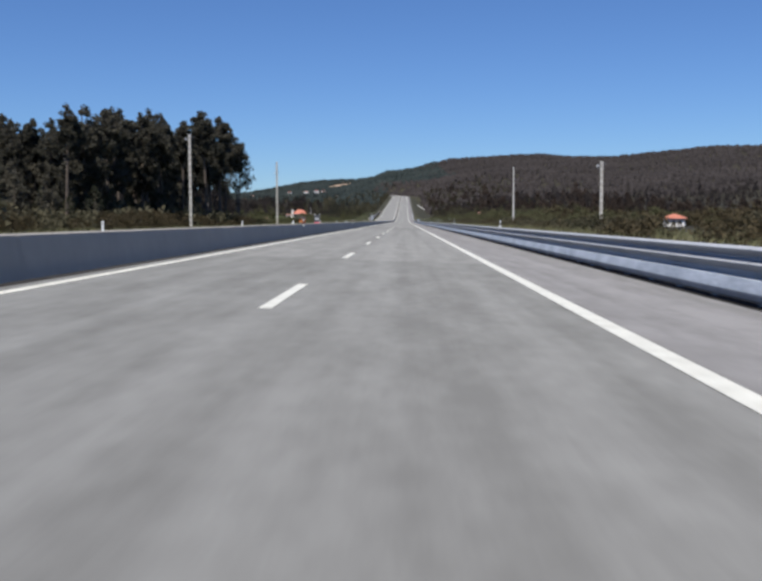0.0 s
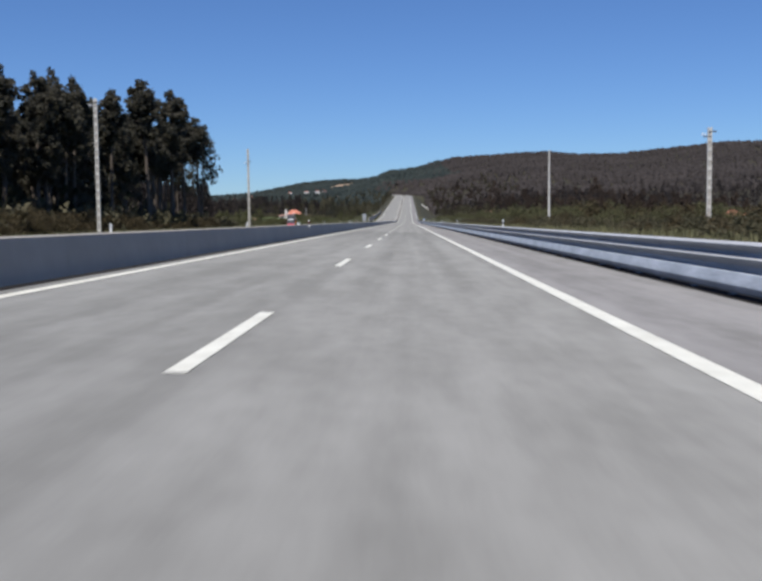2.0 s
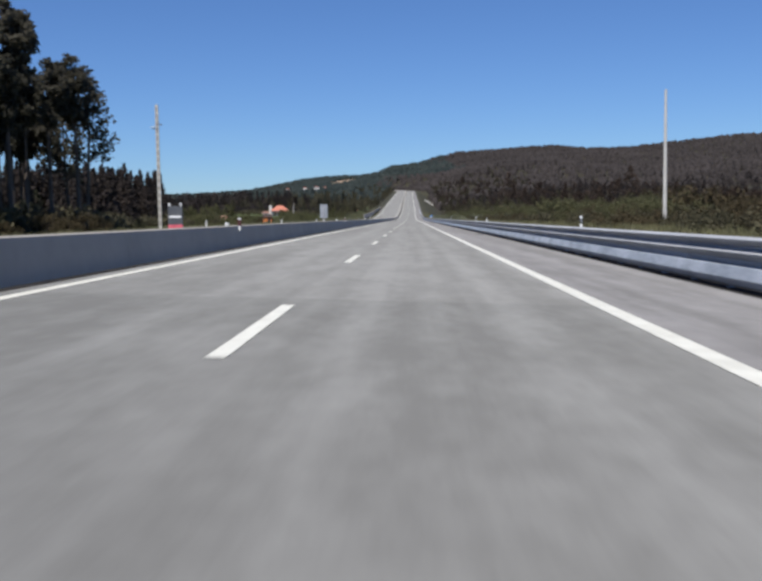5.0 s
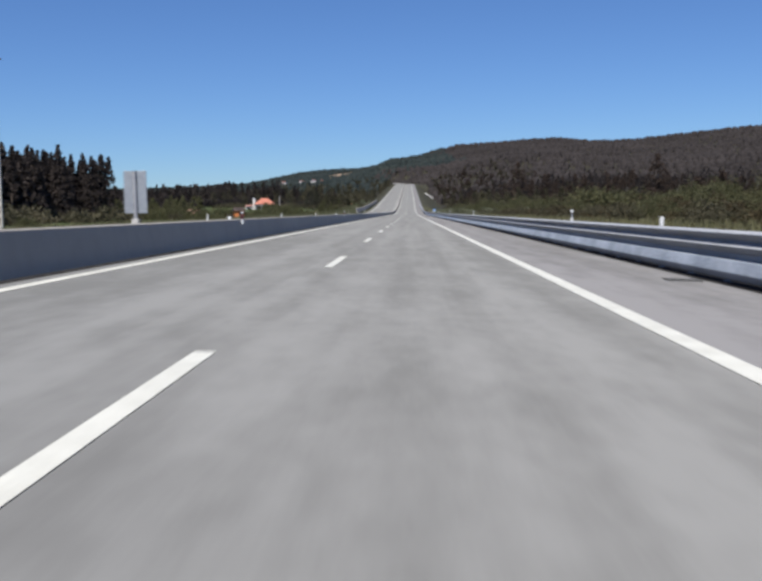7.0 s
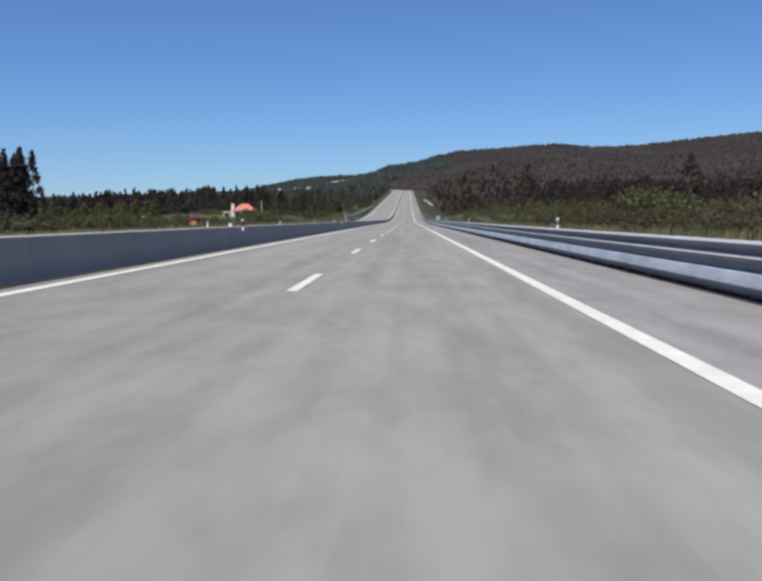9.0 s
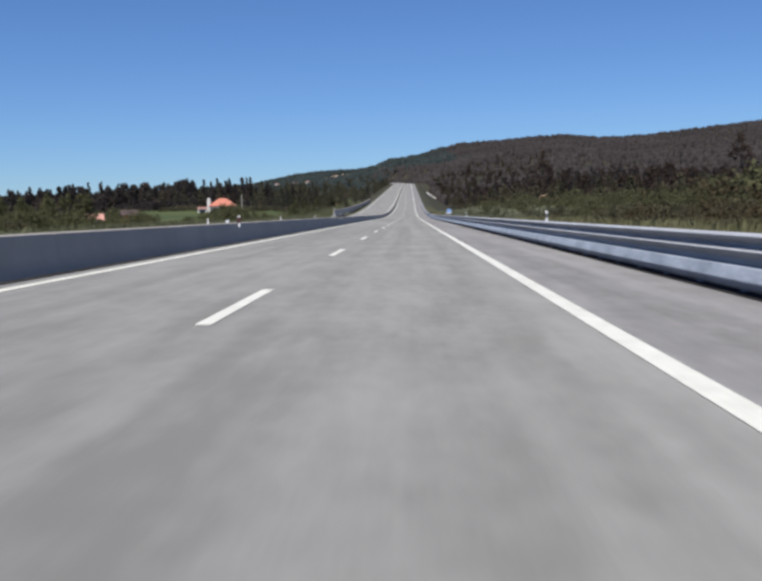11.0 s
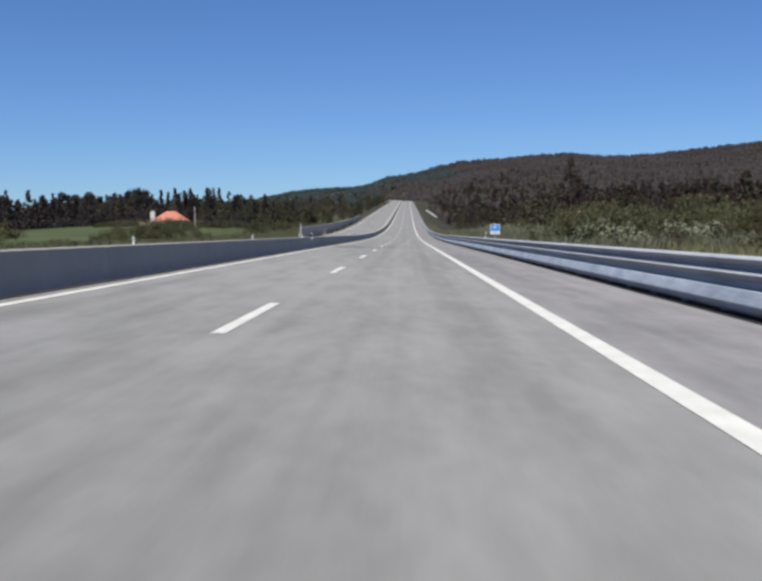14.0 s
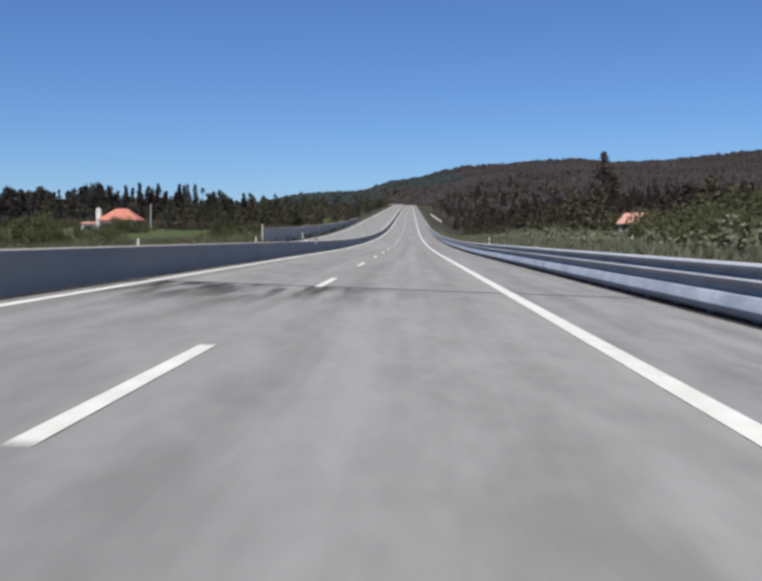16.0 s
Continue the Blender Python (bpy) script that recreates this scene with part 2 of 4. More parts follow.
WHITE = material("white_plastic", (0.66, 0.67, 0.66), (0.78, 0.78, 0.77), 2.0, 0.5)
BLACK = material("black_plastic", (0.012, 0.012, 0.012), (0.03, 0.03, 0.03), 2.0, 0.5)
RED = material("red_reflector", (0.48, 0.07, 0.10), (0.62, 0.14, 0.17), 2.0, 0.45)
BLUE = material("blue_sign_face", (0.02, 0.18, 0.54), (0.03, 0.24, 0.62), 2.0, 0.4)
SIGN_WHITE = material("white_sign_face", (0.62, 0.63, 0.64), (0.70, 0.70, 0.70), 2.0, 0.4)
SIGN_BACK = material("grey_aluminium", (0.30, 0.32, 0.34), (0.40, 0.42, 0.44), 1.5, 0.5, metal=0.4)
DARK_GREY = material("dark_grey_paint", (0.06, 0.065, 0.075), (0.09, 0.095, 0.105), 1.5, 0.5)
GREEN = material("green_paint", (0.03, 0.10, 0.06), (0.05, 0.14, 0.08), 1.5, 0.5)
PLASTIC_ORANGE = material("orange_paint", (0.55, 0.16, 0.04), (0.68, 0.24, 0.08), 1.5, 0.6)


# ------------------------------------------------------------------ helpers
def mesh(name, verts, faces, mat):
    me = bpy.data.meshes.new(name)
    if isinstance(faces, np.ndarray):
        n, k = faces.shape
        me.vertices.add(len(verts))
        me.vertices.foreach_set("co", np.asarray(verts, np.float32).ravel())
        me.loops.add(n * k)
        me.loops.foreach_set("vertex_index", faces.astype(np.int32).ravel())
        me.polygons.add(n)
        me.polygons.foreach_set("loop_start", np.arange(0, n * k, k, dtype=np.int32))
    else:
        me.from_pydata([tuple(map(float, v)) for v in verts], [], [tuple(map(int, f)) for f in faces])
    for m in mat if isinstance(mat, (list, tuple)) else [mat]:
        me.materials.append(m)
    me.update(calc_edges=True)
    return me


def part(name, me, parent=None, label="", at=None):
    ob = new(name, me)
    if parent:
        ob.parent = parent
    if at is not None:
        ob.matrix_basis = at if isinstance(at, Matrix) else Matrix.Translation(at)
    if label:
        ob["label"] = label
    return ob


def thing(name, label, category, at=(0, 0, 0), group="", kind=""):
    ob = new(name)
    ob.empty_display_size = 0.3
    ob.matrix_basis = at if isinstance(at, Matrix) else Matrix.Translation(at)
    return tagged(ob, label, category, group, kind)


def box_data(sx, sy, sz, x=0, y=0, z=0, bev=0.0):
    """A box with bevelled edges: its vertices and faces, resting at z."""
    bm = bmesh.new()
    bmesh.ops.create_cube(bm, size=1)
    bmesh.ops.scale(bm, vec=(sx, sy, sz), verts=bm.verts)
    if bev:
        bmesh.ops.bevel(bm, geom=list(bm.edges), offset=bev, segments=2, affect="EDGES", profile=0.6)
    bmesh.ops.translate(bm, vec=(x, y, z + sz / 2), verts=bm.verts)
    bm.verts.index_update()
    v = [tuple(q.co) for q in bm.verts]
    f = [[q.index for q in g.verts] for g in bm.faces]
    bm.free()
    return v, f


def box(name, sx, sy, sz, mat, x=0, y=0, z=0, bev=0.01):
    v, f = box_data(sx, sy, sz, x, y, z, bev)
    return mesh(name, v, f, mat)


def tube_data(points, radii, sides=8):
    """A tapered tube through points."""
    v, f = [], []
    for k, (p, r) in enumerate(zip(points, radii)):
        d = Vector(points[min(k + 1, len(points) - 1)]) - Vector(points[max(k - 1, 0)])
        q = d.to_track_quat("Z", "Y")
        for a in range(sides):
            w = 2 * math.pi * a / sides
            v.append(tuple(Vector(p) + q @ Vector((r * math.cos(w), r * math.sin(w), 0))))
        if k:
            o = (k - 1) * sides
            f += [(o + a, o + (a + 1) % sides, o + sides + (a + 1) % sides, o + sides + a) for a in range(sides)]
    f.append(tuple(reversed(range(sides))))
    f.append(tuple(range(len(v) - sides, len(v))))
    return v, f


def join_data(*datas):
    v, f = [], []
    for dv, df in datas:
        o = len(v)
        v += list(dv)
        f += [[i + o for i in g] for g in df]
    return v, f


# ------------------------------------------------------------------ the lie of the land
FALL = 0.037                      # crossfall of the carriageway, down to the right
SAG, SAG_R, GRADE, CREST, CREST_R = 430.0, 5000.0, 0.0445, 1330.0, 3500.0


def road_z(y):
    y = np.asarray(y, float)
    e = SAG + GRADE * SAG_R
    z = np.where(y < SAG, 0, np.where(y < e, (y - SAG) ** 2 / (2 * SAG_R), (e - SAG) ** 2 / (2 * SAG_R) + GRADE * (y - e)))
    return z - np.where(y > CREST, (y - CREST) ** 2 / (2 * CREST_R), 0)


def road_x(y):
    """The road turns left beyond the crest."""
    y = np.asarray(y, float)
    return np.where(y > 1300, -((y - 1300) ** 2) / 300.0, 0)


RIDGE = [(-40, 1.22, 3300), (-20, 1.42, 3300), (-10, 1.82, 3300), (-7, 2.32, 3200), (-4.3, 2.60, 3100), (-1.5, 2.78, 2900), (0.5, 2.86, 2700),
         (2.9, 3.47, 2600), (5, 3.76, 2550), (7, 4.03, 2500), (9, 4.21, 2450), (11, 4.14, 2400), (14, 4.13, 2300), (16.5, 4.26, 2150),
         (20, 4.63, 2050), (30, 4.68, 1900), (60, 4.08, 1800)]


def smooth(a, b, x):
    s = np.clip((np.asarray(x, float) - a) / (b - a), 0, 1)
    return s * s * (3 - 2 * s)


def land_z(x, y):
    x, y = np.asarray(x, float), np.asarray(y, float)
    az = np.degrees(np.arctan2(x, np.maximum(y - 190, 1)))
    r = np.hypot(x, y - 190)
    el = np.interp(az, [a for a, _, _ in RIDGE], [b for _, b, _ in RIDGE])
    el = el + 0.022 * np.sin(az * 7.3) * np.sin(az * 2.9 + 1.0) + 0.014 * np.sin(az * 17.0 + 2.0)
    dist = np.interp(az, [a for a, _, _ in RIDGE], [c for _, _, c in RIDGE])
    top = dist * np.tan(np.radians(el)) - 5
    start = np.interp(az, [-12, -3, 0, 8, 25], [650, 650, 650, 480, 380])
    s = np.clip((r - start) / (dist - start), 0, 1)
    hill = top * (0.55 * s ** 1.25 + 0.45 * s * s * (3 - 2 * s)) - 60 * smooth(dist, dist + 1200, r)
    hill = np.where(y < 150, 0, hill)
    roll_ = 5 * np.sin(x / 130 + 1.0) * np.sin(y / 170) + 3 * np.sin(x / 61) * np.cos(y / 83 + 2)
    hill = hill + roll_ * smooth(300, 900, r)
    near = road_z(np.minimum(y, 1480.0))
    d0, d1 = np.interp(y, [600, 850], [75, 30]), np.interp(y, [600, 850], [220, 120])
    fade = 1 - np.where(x < 0, smooth(0, 1, (-x - d0) / (d1 - d0)), smooth(60, 500, x))
    base = np.where(x > 0, -2.0, -0.6) * smooth(12, 60, np.abs(x)) + near * fade
    w = smooth(20, 85, np.abs(x - road_x(y) + 2.5))
    far = np.maximum(hill, near * fade)
    z = (1 - w) * (near - 0.35) + w * np.maximum(base, far + base * 0.5)
    # embankment: the road climbs on a fill whose side slopes fall away to the right
    fill = np.clip(near - 1.0, 0, 11) * (1 - smooth(1150, 1300, y))
    z = z - np.clip(0.68 * (x - 8.6), 0, fill) * (1 - smooth(45, 150, x))
    return z


def grid_mesh(name, xs, ys, zf, mat):
    gx, gy = np.meshgrid(xs, ys)
    gz = zf(gx, gy)
    nx, ny = len(xs), len(ys)
    v = np.stack([gx.ravel(), gy.ravel(), gz.ravel()], 1)
    i = (np.arange(ny - 1)[:, None] * nx + np.arange(nx - 1)[None, :]).ravel()
    f = np.stack([i, i + 1, i + nx + 1, i + nx], 1)
    return mesh(name, v, f, mat)


# ------------------------------------------------------------------ ground
side = [26, 30, 36, 44, 54, 66, 80, 100, 125, 155, 190, 235, 290, 360, 440, 530, 640, 760, 900, 1050, 1220, 1420, 1650, 1900, 2200, 2600, 3200]
xs = np.array([-s for s in reversed(side)] + [-22, -18, -14, -10, -6, -2, 2, 6, 8.6, 11, 14, 18, 22] + side)
ys = np.concatenate([np.arange(-120, 700, 20), np.arange(700, 1600, 25), np.arange(1600, 3200, 60), np.arange(3200, 4900, 150)])
me = grid_mesh("ground", xs, ys, land_z, GROUND)
me.polygons.foreach_set("use_smooth", np.ones(len(me.polygons), bool))
ground = tagged(new("ground", me), "grassy verges, fields and scrub-covered hills beside the motorway", "ground", kind="structure")

# ------------------------------------------------------------------ road
RX0, RX1 = -5.62, 5.75            # carriageway edges
LX0, LX1 = -17.2, -6.25           # opposite carriageway
ROAD_Y = np.concatenate([np.arange(-60, 420, 10), np.arange(420, 700, 5), np.arange(700, 1660, 10)])


def strip(name, x0, x1, mat, lift=0.0, ys=ROAD_Y, parts=1, fall=-FALL, base=0.0):
    v, f = [], []
    cols = np.linspace(x0, x1, parts + 1)
    for k, y in enumerate(ys):
        for x in cols:
            v.append((x + float(road_x(y)), y, float(road_z(y)) + fall * x + base + lift))
        if k:
            o = (k - 1) * (parts + 1)
            f += [(o + a, o + a + 1, o + parts + 2 + a, o + parts + 1 + a) for a in range(parts)]
    return mesh(name, v, f, mat)


me = strip("road", RX0, 2.18, [ASPHALT, OLD_ASPHALT], ys=np.unique(np.concatenate([ROAD_Y, [26.5]])), parts=3)
for p in me.polygons:
    p.material_index = 1 if p.center.y < 26.5 or 100 < p.center.y < 130 else 0
road = tagged(new("road", me), "worn light grey asphalt motorway carriageway", "road", kind="structure")
shoulder = tagged(new("shoulder", strip("shoulder", 2.18, RX1, SHOULDER)), "grey asphalt hard shoulder beside the guard rail", "shoulder", kind="structure")
far_road = tagged(new("opposite_road", strip("opposite_road", LX0, LX1, ASPHALT, fall=0.02, base=0.30)), "grey asphalt opposite carriageway behind the concrete barrier", "road", kind="structure")


def line(name, x0, x1, y0, y1, parent, label=""):
    yy = ROAD_Y[(ROAD_Y > y0) & (ROAD_Y < y1)]
    return part(name, strip(name, x0, x1, PAINT, 0.006, np.concatenate([[y0], yy, [y1]])), parent, label)


line("edge_line", 1.958, 2.188, -55, 1640, road, "solid white painted edge line")
line("edge_line", -5.065, -4.88, -55, 1640, road, "solid white painted edge line")
for k in range(-4, 100):
    y0 = -0.87 + 14 * k
    line("lane_dash", -1.75, -1.60, y0, y0 + 4, road)
for x0 in (-7.1, -16.0):
    part("edge_line", strip("edge_line", x0, x0 + 0.16, PAINT, 0.006, ROAD_Y[ROAD_Y > -50], fall=0.02, base=0.30), far_road)

# joint across the carriageway, tar seams, dirt and painted shade along rail and barrier, gully grates
part("expansion_joint", strip("expansion_joint", RX0 + 0.1, 5.2, TAR, 0.005, np.array([391.25, 391.34, 391.45]), parts=6), road, "dark rubber joint across the lanes")
def crack(x0, y0, y1, w, seed):
    """A crooked crack that tapers at both ends."""
    rng = np.random.default_rng(seed)
    n = 26
    yy = np.linspace(y0, y1, n)
    xx = x0 + np.cumsum(rng.normal(0, 0.006, n))
    ww = w * np.sin(np.linspace(0.1, math.pi - 0.1, n)) * (0.4 + 0.9 * rng.random(n))
    v = [(x + sgn * h / 2, y, float(road_z(y)) - FALL * x + 0.004) for x, y, h in zip(xx, yy, ww) for sgn in (-1, 1)]
    f = [(2 * k, 2 * k + 1, 2 * k + 3, 2 * k + 2) for k in range(n - 1)]
    part("tar_seam", mesh("tar_seam", v, f, TAR), road, "narrow crooked tar-filled crack")


crack(-0.66, 75.6, 79.6, 0.022, 3)
crack(1.36, 78.5, 81.0, 0.010, 4)
crack(-1.1, 299.5, 301.0, 0.03, 5)
dirt = tagged(new("dirt_strip", strip("dirt_strip", 6.9, 7.6, DIRT, 0.006, ROAD_Y[ROAD_Y < 560], parts=3)), "dark reddish dirt and gravel under the guard rail", "dirt", kind="structure")
# dark strip that stands in for the shade under the rail
tagged(new("dirt_strip", strip("dirt_strip", 4.64, 6.9, GUTTER_SHADE, 0.006, ROAD_Y[ROAD_Y < 560], parts=2)), "dark dirt beneath the guard rail with the rail's shade put into its colour", "dirt", kind="structure")
# gutter dirt, coloured dark to widen the barrier's foot shadow
tagged(new("dirt_strip", strip("dirt_strip", -5.60, -5.33, GUTTER_SHADE, 0.004, parts=2)), "dark gutter dirt at the foot of the concrete barrier with the barrier's shadow put into its colour", "dirt", kind="structure")
GRATE = mesh("grate", *join_data(*[box_data(0.50, 0.03, 0.02, 0, -0.2 + 0.058 * k, 0) for k in range(8)], box_data(0.03, 0.46, 0.022, -0.25), box_data(0.03, 0.46, 0.022, 0.25), box_data(0.48, 0.42, 0.008)), TAR)
for y in (180.0, 329.4):
    t = thing("drain_grate", "dark iron gully grate set in the shoulder", "drain grate", pose(4.25, y, -FALL * 4.25 + 0.004, 0, 2.1, 0), "gully grates")
    part("grate", GRATE, t)

# ------------------------------------------------------------------ concrete barrier
PROFILE = [(-5.55, -0.02), (-5.57, 0.08), (-5.67, 0.645), (-5.69, 0.665), (-5.99, 0.665), (-6.01, 0.645), (-6.11, 0.08), (-6.13, -0.02)]


def barrier_data(y0, y1):
    v, f, n = [], [], len(PROFILE)
    for y in (y0, y1):
        v += [(x + float(road_x(y)), y, z + 0.2 + float(road_z(y))) for x, z in PROFILE]
    f = [(a, a + 1, n + a + 1, n + a) for a in range(n - 1)] + [tuple(range(n))[::-1], tuple(range(n, 2 * n))]
    return v, f


barrier = thing("concrete_barrier", "low grey concrete median barrier with a shaded face beside the road", "barrier")
for k in range(-8, 60):
    v, f = barrier_data(8 * k + 0.01, 8 * k + 7.99)
    part("barrier_segment", mesh("barrier_segment", v, f, CONCRETE), barrier)
datas = [barrier_data(480 + 8 * k + 0.01, 480 + 8 * k + 7.99) for k in range(125)]
tagged(part("far_segments", mesh("far_segments", *join_data(*datas), CONCRETE), barrier), kind="stuff")

# ------------------------------------------------------------------ guard rail
RAIL_X = 4.86
WAVE = [(0.05, 0.846), (0.0, 0.842), (-0.058, 0.816), (-0.07, 0.803), (-0.066, 0.787), (0.0, 0.735), (0.055, 0.700), (0.06, 0.670), (0.04, 0.655), (-0.06, 0.612), (-0.078, 0.598), (-0.074, 0.582), (0.0, 0.535), (0.06, 0.48), (0.06, 0.37)]


def sheet_data(prof, y0, y1, thick=0.006, x=RAIL_X):
    v, f, n = [], [], len(prof)
    for y in (y0, y1):
        b = float(road_z(y)) - FALL * x
        v += [(x + a, y, z + b) for a, z in prof] + [(x + a + thick, y, z + b - 0.001) for a, z in prof]
    m = 2 * n
    f = [(a + 1, a, m + a, m + a + 1) for a in range(n - 1)] + [(n + a, n + a + 1, m + n + a + 1, m + n + a) for a in range(n - 1)]
    f += [(0, n, m + n, m), (n - 1, 2 * n - 1, m + 2 * n - 1, m + n - 1)]
    return v, f


RAIL_END = 640
rail = thing("guard_rail", "galvanised steel guard rail with a lower protection plate along the shoulder", "guard rail")
for k in range(-6, 125):
    v, f = sheet_data(WAVE, 4 * k, 4 * k + 4.06)
    part("rail_beam", mesh("rail_beam", v, f, ZINC), rail)
    v, f = sheet_data([(0.02, 0.392), (-0.070, 0.386), (-0.078, 0.375), (-0.104, 0.295), (-0.130, 0.205), (-0.130, 0.190), (-0.075, 0.095), (-0.02, 0.06)], 4 * k, 4 * k + 4.02)
    part("lower_plate", mesh("lower_plate", v, f, SKYLIT_ZINC), rail)
datas = [sheet_data(WAVE, 4 * k, 4 * k + 4.06) for k in range(125, RAIL_END // 4)]
tagged(part("far_beams", mesh("far_beams", *join_data(*datas), ZINC), rail), kind="stuff")
datas = [sheet_data([(-0.075, 0.385), (-0.130, 0.195), (-0.05, 0.09)], 4 * k, 4 * k + 4.02) for k in range(125, RAIL_END // 4)]
tagged(part("far_plates", mesh("far_plates", *join_data(*datas), SKYLIT_ZINC), rail), kind="stuff")
POST = mesh("rail_post", *join_data(box_data(0.10, 0.05, 0.95, 0.12, 0, -0.25, 0.006), box_data(0.07, 0.09, 0.16, 0.06, 0, 0.56, 0.006)), ZINC)
for k in range(-12, 230):
    y = 2 * k
    part("rail_post", POST, rail, at=(RAIL_X, y, float(road_z(y)) - FALL * RAIL_X))


# ------------------------------------------------------------------ trees
def leaves(centres, radii, per, size, rng):
    """Clusters of small leaf blades round centres."""
    v, f = [], []
    for c, r in zip(centres, radii):
        p = rng.normal(0, 1, (per, 3))
        p /= np.linalg.norm(p, axis=1)[:, None]
        p = c + p * r * (0.45 + 0.6 * rng.random((per, 1)))
        a = rng.normal(0, 1, (per, 3))
        a /= np.linalg.norm(a, axis=1)[:, None]
        b = np.cross(a, rng.normal(0, 1, (per, 3)))
        b /= np.linalg.norm(b, axis=1)[:, None] + 1e-6
        s = size * (0.6 + 0.8 * rng.random((per, 1)))
        o = len(v)
        q = np.stack([p - a * s, p + a * s, p + b * s * 1.15], 1).reshape(-1, 3)
        v += list(q)
        f += [(o + 3 * k, o + 3 * k + 1, o + 3 * k + 2) for k in range(per)]
    return v, f


def tree(name, label, height, spread, bare, kind, leaf, seed, clumps=60, per=26, at=(0, -400, 0)):
    """A tapered trunk with limbs and a crown of leaf clusters."""
    rng = np.random.default_rng(seed)
    t = thing(name, label, "tree", at)
    lean = rng.normal(0, 0.02, 2)
    pts = [(lean[0] * h * height * (1 + 0.6 * math.sin(3 * h)), lean[1] * h * height, h * height) for h in (-0.03, 0.15, 0.4, 0.65, 0.85, 0.97)]
    rad = [height * k for k in (0.016, 0.013, 0.010, 0.007, 0.004, 0.0015)]
    datas = [tube_data(pts, rad, 7)]
    cen, rr = [], []
    if kind == "gum":
        # steep limbs, each with a ragged plume of hanging foliage; the leader ends in a narrow tip
        limbs = 11
        for j in range(limbs):
            u = 1.0 if j == 0 else rng.random() ** 0.8
            h0 = bare + (1 - bare) * 0.62 * (u if j else 0.75)
            a, reach = rng.random() * 6.28, 0.0 if j == 0 else spread * (0.55 + 0.6 * rng.random()) * (1 - 0.35 * u)
            top = 1.0 if j == 0 else min(0.95, h0 + (0.16 + 0.16 * rng.random()) * (1 - 0.25 * u))
            root = np.array([lean[0] * h0 * height, lean[1] * h0 * height, h0 * height])
            tip = np.array([reach * math.cos(a) + lean[0] * top * height, reach * math.sin(a) + lean[1] * top * height, top * height])
            datas.append(tube_data([tuple(root), tuple(root * 0.45 + tip * 0.55 + np.array([0, 0, -0.015 * height])), tuple(tip)], [height * 0.005, height * 0.003, height * 0.001], 4))
            for k in range(clumps // limbs):
                q = 0.25 + 0.75 * rng.random()
                w = height * (0.052 * math.sin(math.pi * min(1, 0.10 + 0.86 * q)) + 0.004)
                c = root + (tip - root) * q + np.array([w * rng.normal() * 0.8, w * rng.normal() * 0.8, -0.012 * height * rng.random()])
                cen.append(c)
                rr.append(height * (0.018 + 0.024 * rng.random()) * (1.15 - 0.5 * q))
    for k in range(0 if kind == "gum" else clumps):
        h = bare + (1 - bare) * rng.random() ** 0.9
        u = (h - bare) / (1 - bare)
        w = spread * (1 - u) + 0.08 if kind == "cone" else spread * math.sin(math.pi * min(1, 0.18 + 0.86 * u)) ** 0.7
        a = rng.random() * 2 * math.pi
        d = w * (0.35 + 0.65 * rng.random() ** 0.5)
        c = np.array([d * math.cos(a) + lean[0] * h * height, d * math.sin(a) + lean[1] * h * height, h * height])
        cen.append(c)
        rr.append(height * (0.03 + 0.035 * rng.random()) * (1.0 if kind != "cone" else 0.45 + 0.6 * (1 - u)))
        if k % 3 == 0:
            root = (lean[0] * h * height, lean[1] * h * height, max(0.05, h - 0.07) * height)
            datas.append(tube_data([root, tuple(c * 0.6 + np.array(root) * 0.4), tuple(c)], [height * 0.004, height * 0.0025, height * 0.001], 4))
    part("trunk", mesh("trunk", *join_data(*datas), BARK), t)
    v, f = leaves(cen, rr, per, height * {"cone": 0.017, "gum": 0.0135, "pine": 0.015}[kind], rng)
    part("crown", mesh("crown", v, f, leaf), t)
    return t


def bush(name, label, size, leaf, seed):
    rng = np.random.default_rng(seed)
    t = thing(name, label, "bush", (0, -400, 0))
    cen, rr, datas = [], [], []
    for k in range(26):
        a, d, h = rng.random() * 6.28, size * rng.random() ** 0.6, size * (0.15 + 0.75 * rng.random())
        c = np.array([d * math.cos(a), d * math.sin(a), h * (1 - 0.45 * (d / size) ** 2)])
        cen.append(c)
        rr.append(size * (0.16 + 0.12 * rng.random()))
        if k % 3 == 0:
            datas.append(tube_data([(0, 0, -0.1), tuple(c * 0.5), tuple(c)], [size * 0.02, size * 0.012, size * 0.004], 4))
    part("stem", mesh("stem", *join_data(*datas), BARK), t)
    v, f = leaves(cen, rr, 140, size * 0.026, rng)
    part("foliage", mesh("foliage", v, f, leaf), t)
    return t


def place(protos, x, y, s, rng, sink=0.1, group=""):
    """A plant like one of the patterns, turned and scaled, on the land at x, y; the meshes are shared."""
    src = protos[int(rng.integers(len(protos)))]
    z = float(land_z(x, y)) - sink
    m = Matrix.LocRotScale((x, y, z), Euler((0, 0, rng.random() * 6.28)), (s * (0.9 + 0.2 * rng.random()), s * (0.9 + 0.2 * rng.random()), s))
    ob = thing(src.name.split(".")[0], src["label"], src["category"], m, group)
    for name, data in PARTS[src.name]:
        part(name, data, ob)
    return ob


